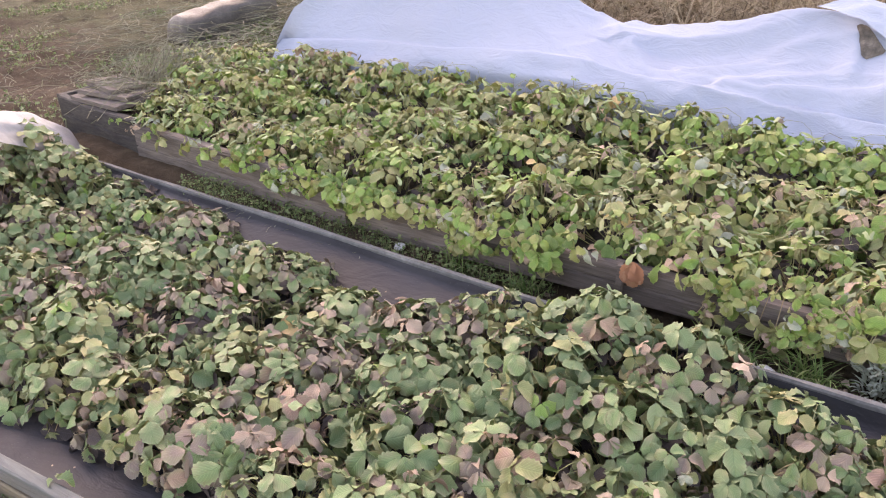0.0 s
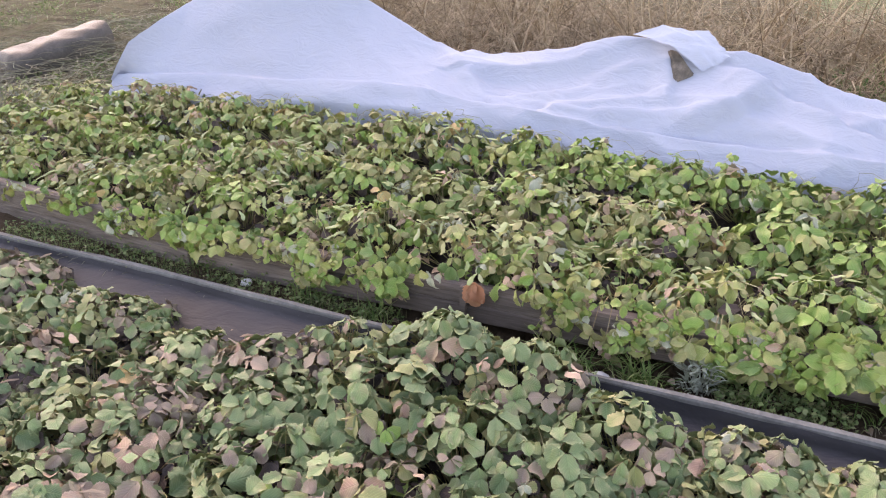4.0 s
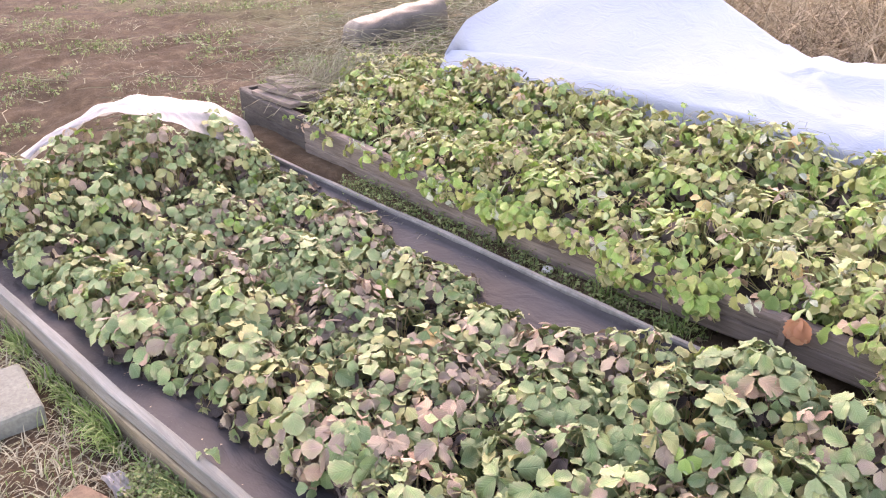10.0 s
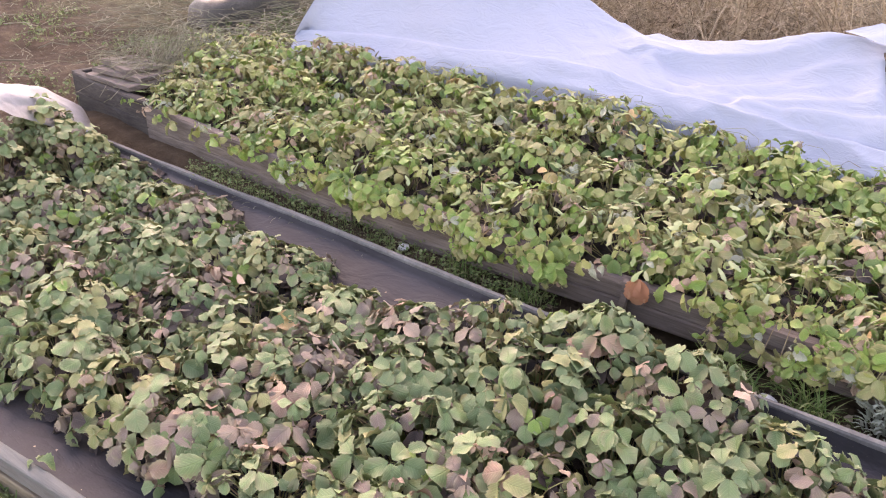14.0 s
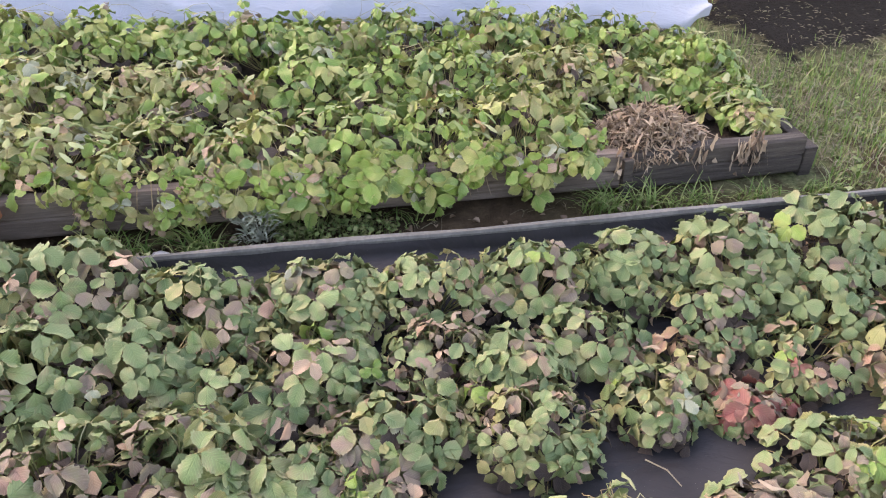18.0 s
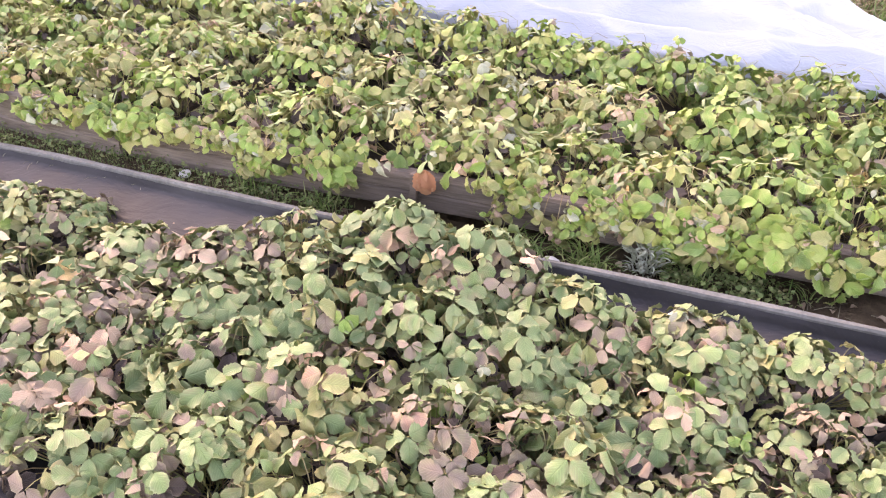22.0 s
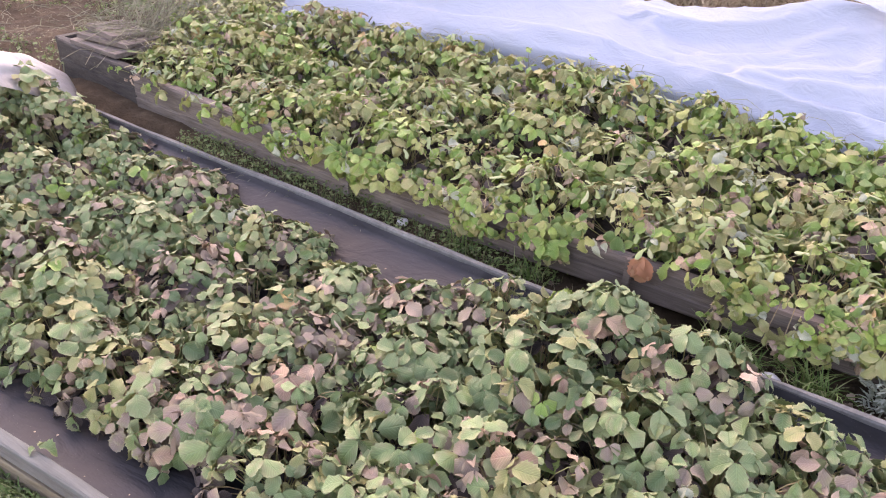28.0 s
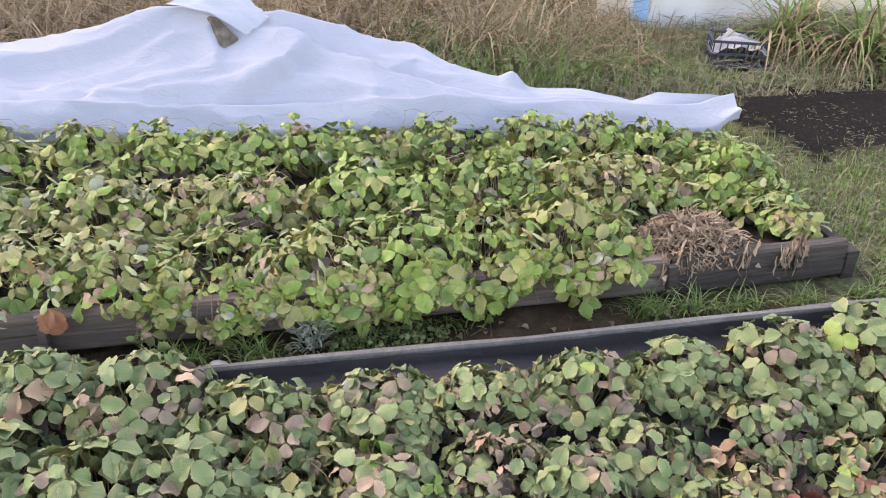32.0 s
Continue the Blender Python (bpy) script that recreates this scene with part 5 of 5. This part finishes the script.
for x, y, z in scatter(5200, 1.68, 3.6, 1.5, 2.9, lambda x, y: noise.noise(Vector((x * 3.3, y * 3.3, 4))) > -0.2):
    a = R.uniform(0, 6.28)
    litter.blade((x, y, z), (math.cos(a), math.sin(a)), 1, R.uniform(0.03, 0.11), R.uniform(0.002, 0.004), R.uniform(0.6, 2.6), 3, R.uniform(0.2, 1.2))
for x, y, z in scatter(500, 1.68, 3.4, 1.9, 2.85):
    straw(x, y, z + R.uniform(0, 0.03), R.uniform(0.03, 0.1), 0.001)
for x, y, z in scatter(900, 1.9, 4.2, 2.7, 3.5):
    straw(x, y, z + 0.045, R.uniform(0.01, 0.03), 0.0013)
for x, y, z in scatter(260, -2.6, 1.6, 1.73, 1.85):
    straw(x, y, z, R.uniform(0.02, 0.06), 0.001)
for x, y, z in scatter(3000, 0.5, 3.6, 3.5, 4.75, lambda x, y: math.hypot(x - 2.36, y - 3.98) > 0.2):
    straw(x, y, z + R.uniform(0, 0.1), R.uniform(0.05, 0.18), 0.0014)
for x, y, z in scatter(4000, 0.5, 3.8, 3.45, 4.75, lambda x, y: math.hypot(x - 2.36, y - 3.98) > 0.2):
    a = R.uniform(0, 6.28)
    litter.blade((x, y, z), (math.cos(a), math.sin(a)), 1, R.uniform(0.08, 0.24), R.uniform(0.003, 0.006), R.uniform(0.6, 2.7), 4, R.uniform(0.1, 1.2))
for x, y, z in scatter(400, 1.9, 3.6, 2.55, 2.95):
    straw(x, y, z + R.uniform(0, 0.03), R.uniform(0.05, 0.15), 0.0011)
tagged(litter.make("straw_litter", M_LITTER), "scattered pale straw and dry stems on the soil", "straw litter", kind="stuff")

fallen = Tubes()
for x, y, z in scatter(70, -1.2, 1.5, 1.71, 1.84):
    fallen.leaflet((x, y, z + 0.008), turn_of(R.uniform(-0.4, 0.4), R.uniform(-0.4, 0.4), R.uniform(0, 6.28)), R.uniform(0.012, 0.032), R.uniform(0.4, 1.6))
for _ in range(260):
    x = R.uniform(-2.6, 1.7)
    y = R.choice((R.uniform(near_y(x) + 0.05, near_y(x) + 0.3), R.uniform(1.45, 1.62)))
    fallen.leaflet((x, y, film_z(x, y) + 0.008), turn_of(0, 0, R.uniform(0, 6.28)), R.uniform(0.003, 0.009), 0.3)
tagged(fallen.make("fallen_leaf_bits", M_DEAD), "fallen dead leaf scraps on film and path", "leaf litter", kind="stuff")

# ---- dead leaves on the timber bed ----
heap = Tubes()
for _ in range(420):
    a, r = R.uniform(0, 6.28), math.sqrt(R.random())
    x, y = 1.1 + 0.19 * r * math.cos(a), 2.0 + 0.13 * r * math.sin(a)
    heap.leaflet((x, y, 0.15 + (0.1 + 0.05 * noise.noise(Vector((x * 14, y * 14, 2)))) * (1 - r * r) * R.uniform(0.7, 1.2)), turn_of(R.uniform(-0.9, 0.6), R.uniform(-0.8, 0.8), R.uniform(0, 6.28)), R.uniform(0.008, 0.03), R.uniform(1.2, 2.2))
for _ in range(16):
    x = R.choice((1.37, 1.4, 1.42, 1.25, 1.2, 1.0, 1.5)) + R.gauss(0, 0.03)
    heap.leaflet((x, 1.86 - R.uniform(0, 0.02) + (0.05 if R.random() < 0.4 else 0), R.uniform(0.09, 0.22)), turn_of(R.uniform(-2.2, -1.0), R.uniform(-0.7, 0.7), R.uniform(-0.6, 0.6)), R.uniform(0.012, 0.032), 1.3)
for _ in range(330):
    a, r = R.uniform(0, 6.28), math.sqrt(R.random())
    c = Vector((1.08 + 0.16 * r * math.cos(a), 2.02 + 0.12 * r * math.sin(a), 0.25 - 0.08 * r * r))
    d = Vector((R.uniform(-1, 1), R.uniform(-1, 0.4), R.uniform(-0.7, 0.1))) * R.uniform(0.04, 0.11)
    heap.tube([c, c + d * 0.5 + Vector((0, 0, 0.015)), c + d], 0.0015, 0.001)
for _ in range(1300):
    a, r = R.uniform(0, 6.28), math.sqrt(R.random())
    p = (1.1 + 0.2 * r * math.cos(a), 2.0 + 0.14 * r * math.sin(a), 0.26 - 0.1 * r * r + R.uniform(-0.02, 0.02))
    heap.limp(p, Vector((R.gauss(0, 1), R.gauss(-0.4, 1), R.uniform(-0.8, 0.6))).normalized(), R.uniform(0.02, 0.05), R.uniform(0.003, 0.009), R.uniform(0.3, 1.4), R.uniform(-1.5, 2.0))
for _ in range(120):
    x = R.choice((1.37, 1.4, 1.42, 1.24, 1.0, 0.45, 0.5, 0.72)) + R.gauss(0, 0.025)
    heap.limp((x, board_y(x) - 0.008, R.uniform(0.15, 0.24)), Vector((R.gauss(0, 0.3), -0.15, -1)).normalized(), R.uniform(0.03, 0.07), R.uniform(0.004, 0.01), R.uniform(0.2, 0.9), 0.3)
tagged(heap.make("dead_leaf_heap", M_DEAD), "withered brown strawberry leaves heaped on the timber bed", "dead leaves", kind="stuff")

orange_verts, orange_faces = [], []
for turn, length, lean in ((3, 0.096, 1.45), (24, 0.078, 1.34), (-22, 0.08, 1.28)):
    pts, fcs, _ = leaflet_points(length, length * 0.66, 0.25, 0.45, 0.06, 900 + turn, True, True)
    m = Matrix.Translation((-0.84, 1.838 - 0.003 * abs(turn) / 40, 0.252)) @ Matrix.Rotation(math.pi, 4, "Z") @ Matrix.Rotation(-lean, 4, "X") @ Matrix.Rotation(radians(turn), 4, "Z")
    orange_faces += [tuple(len(orange_verts) + i for i in f) for f in fcs]
    orange_verts += [tuple(m @ Vector(p)) for p in pts]
tagged(mesh_part("withered_leaf", orange_verts, orange_faces, M_ORANGE), "crumpled orange-brown leaf hanging on the timber", "withered leaf")

curl = Tubes()
for dx, rz in ((-0.03, 1.2), (0.01, -1.4), (0.0, 0.2)):
    curl.leaflet((-0.77 + dx, 1.7, 0.118), turn_of(0.25, 0.2, rz), 0.05, 0.7)
tagged(curl.make("withered_leaf", M_DEAD), "dry brown leaf lying across the bed edge", "withered leaf")


def shoot(x, y, z0, h, n):
    """A single upright shoot with a few fresh leaves."""
    plant = tagged(new("strawberry_shoot"), "upright fresh shoot rising above the timber bed", "strawberry shoot", "upright shoots")
    plant.location = (x, y, z0)
    for i in range(n):
        a, top = R.uniform(0, 6.28), h * (1 - 0.16 * i)
        p = Vector((0.03 * i * math.cos(a), 0.03 * i * math.sin(a), top))
        ob = new("leaf", leaf_data("fresh", R.choice((0, 1, 2))))
        ob.parent = plant
        ob.matrix_local = Matrix.Translation(p) @ Matrix.Rotation(a, 4, "Z") @ Matrix.Rotation(-R.uniform(0.1, 0.6), 4, "X") @ Matrix.Scale(0.055, 4)
        st = Tubes()
        st.tube([Vector((0, 0, 0)), p * 0.5 + Vector((0.006, 0, 0)), p], 0.0014, 0.001)
        st.make("stem", M_STALK, plant)


for x, y, top, n in ((-1.51, 2.86, 0.53, 3), (-1.05, 2.9, 0.46, 4), (-1.8, 2.85, 0.52, 2), (-0.17, 2.84, 0.46, 3), (-0.72, 2.84, 0.43, 3), (-0.35, 2.85, 0.41, 2), (0.05, 2.84, 0.41, 2)):
    shoot(x, y, soil_z(x, y), top - 0.025 - soil_z(x, y), n + 2)

# ---- bricks, blocks and scraps ----
def block(name, sx, sy, sz, m, material, label, category):
    return tagged(part(name, box_bm(sx, sy, sz, m, 0.014, 0.008), material), label, category)


block("concrete_block", 0.255, 0.125, 0.075, pose(0.785, 0.43, -0.07, 2, -2, -4), M_BLOCK, "worn pale concrete block lying by the board", "block")
block("concrete_block", 0.29, 0.17, 0.09, pose(-2.545, 0.21, -0.075, 1, 2, -5), M_BLOCK_GREY, "pale grey concrete block on trodden ground", "block")
block("brick", 0.215, 0.115, 0.07, pose(-1.871, 0.212, -0.07, 3, 2, 18), M_BRICK, "weathered red-brown brick on the ground", "brick")


def lump(name, c, r, material, label, category, seed):
    bm = bmesh.new()
    bmesh.ops.create_icosphere(bm, subdivisions=2, radius=r)
    for v in bm.verts:
        v.co *= 1 + 0.35 * noise.noise(v.co / r * 1.3 + Vector((seed, 0, 0)))
        v.co.z *= 0.65
    bmesh.ops.translate(bm, verts=bm.verts[:], vec=c)
    return tagged(part(name, bm, material, smooth=True), label, category)


lump("stone", (-1.73, 1.84, ground_z(-1.73, 1.84) + 0.012), 0.022, M_STONE, "small pale stone in the path", "stone", 1)
lump("stone", (-0.42, 1.755, ground_z(-0.42, 1.755) + 0.016), 0.032, M_STONE, "pale clod beside the bed edge", "stone", 4)
lump("stone", (-0.97, 1.76, ground_z(-0.97, 1.76) + 0.01), 0.02, M_STONE, "small pale stone in the path", "stone", 6)


def scrap_point(u, v):
    return (-2.02 + 0.1 * u, 0.285 + 0.05 * v, -0.085 + 0.03 * abs(noise.noise(Vector((u * 3, v * 3, 2)))) + 0.02 * math.sin(3 * u))


tagged(grid_mesh("plastic_scrap", scrap_point, 10, 8, M_CLEAR, smooth=False), "crumpled grey scrap of milky plastic on the ground", "plastic scrap")


def ground_film_point(u, v):
    x, y = 0.32 + 0.45 * u, 0.1 + 0.33 * v
    return (x, y, ground_z(x, y) + 0.02 + 0.01 * noise.noise(Vector((x * 9, y * 9, 0))))


tagged(grid_mesh("ground_film", ground_film_point, 20, 16, M_FILM), "piece of black film lying on the ground", "plastic film")
st = Tubes()
st.tube([(0.66, 0.9, -0.02), (0.69, 0.86, -0.012), (0.705, 0.82, -0.018)], 0.0019, 0.0014, 5)
tagged(st.make("twig", M_LITTER), "pale dry twig on the black film", "twig")
bl = new("leaf_scrap", leaf_data("green", 5))
bl.matrix_world = Matrix.Translation((-1.77, 0.475, 0.045)) @ Matrix.Rotation(0.6, 4, "Z") @ Matrix.Scale(0.085, 4)
tagged(bl, "single green leaf caught on the board edge", "leaf")

# ---- back right: crate, day-lily clump, sheet fence ----
M_RAG = plain("dirty_rag", (0.22, 0.225, 0.235), (0.32, 0.325, 0.335), 9, 0.9)
crate = tagged(new("plastic_crate"), "dark slatted plastic crate holding pale rags in the grass", "crate")
CM = pose(2.36, 4.02, ground_z(2.36, 4.02) + 0.02, 4, 3, -18)
crate.matrix_world = CM


def crate_bar(name, sx, sy, sz, x, y, z, ry=0):
    part(name, box_bm(sx, sy, sz, pose(x, y, z, 0, ry, 0), 0.002), M_CRATE, crate)


crate_bar("base", 0.32, 0.22, 0.008, 0, 0, 0.004)
for sy in (-0.106, 0.106):
    for z in (0.02, 0.075, 0.145):
        crate_bar("rail", 0.32, 0.008, 0.016, 0, sy, z)
    for i in range(9):
        crate_bar("slat", 0.008, 0.007, 0.14, -0.15 + 0.0375 * i, sy, 0.08)
for sx in (-0.156, 0.156):
    for z in (0.02, 0.075, 0.145):
        crate_bar("rail", 0.008, 0.2, 0.016, sx, 0, z)
    for i in range(5):
        crate_bar("slat", 0.007, 0.008, 0.14, sx, -0.08 + 0.04 * i, 0.08)


def rag_point(u, v):
    p = Vector(((u - 0.5) * 0.32, (v - 0.5) * 0.24, 0.085 + 0.06 * noise.noise(Vector((u * 4, v * 4, 1))) + 0.045 * math.sin(3.1 * u)))
    return tuple(CM @ p)


tagged(grid_mesh("rag", rag_point, 22, 18, M_RAG), "crumpled whitish rag in the crate", "rag")

for cx, cy, count, label in ((2.8, 4.15, 330, "arching clump of long leaves, green and straw-coloured"), (3.05, 3.85, 300, "withered straw-coloured clump of long drooping leaves")):
    clump = tagged(new("daylily_clump"), label, "perennial clump")
    for name, mat, share in (("green_foliage", M_GRASS, 0.45), ("dry_foliage", M_STRAW, 0.55)):
        tb = Tubes()
        for _ in range(int(count * share)):
            a = R.uniform(0, 2 * math.pi)
            x, y = cx + R.gauss(0, 0.06), cy + R.gauss(0, 0.06)
            tb.blade((x, y, ground_z(x, y)), (math.cos(a), math.sin(a)), 1, R.uniform(0.35, 0.8), R.uniform(0.01, 0.02), R.uniform(1.0, 2.9) if name == "green_foliage" else R.uniform(1.9, 3.0), 8, R.uniform(0.0, 0.8))
        tagged(tb.make(name, mat, clump), kind="stuff")


def sheet_material():
    k = Mat("painted_sheet")
    p = k.coords("Object")
    c = k.mix(k.ramp(k.noise(p, 3, 5), (0.35, 0.0), (0.7, 1.0)), (0.5, 0.52, 0.52), (0.36, 0.37, 0.36))
    c = k.mix(k.ramp(k.noise(p, 5.5, 4), (0.6, 0.0), (0.68, 0.8)), c, (0.3, 0.2, 0.09))
    k.bump(k.noise(p, 12, 4), 0.2, 0.01)
    return k.end(c, 0.55, 0.4)


M_SHEET = sheet_material()
M_BEIGE = plain("beige_board", (0.42, 0.37, 0.3), (0.55, 0.49, 0.41), 4, 0.8)
M_BLUE = plain("blue_paint", (0.12, 0.3, 0.5), (0.22, 0.42, 0.6), 8, 0.6)
fence = tagged(new("sheet_fence"), "low fence of old grey painted sheets with blue and rusty patches", "fence", kind="")
part("board", box_bm(0.2, 0.03, 1.1, pose(1.93, 4.9, 0.72, 0, 0, -8), 0.004), M_BEIGE, fence, "beige upright board")
part("panel", box_bm(1.2, 0.02, 1.1, pose(2.6, 4.76, 0.7, 0, 0, -13), 0.004), M_SHEET, fence, "grey sheet with rust stains")
part("paint_patch", box_bm(0.1, 0.006, 0.5, pose(2.12, 4.852, 0.52, 0, 0, -13), 0.002), M_BLUE, fence, "blue paint stripe")
part("panel", box_bm(2.2, 0.03, 1.1, pose(4.5, 4.75, 0.75, 0, 0, -3), 0.004), M_BEIGE, fence, "beige board panel")
part("base_rail", box_bm(2.2, 0.06, 0.12, pose(4.5, 4.71, 0.22, 0, 0, -3), 0.006), M_BOARD, fence)
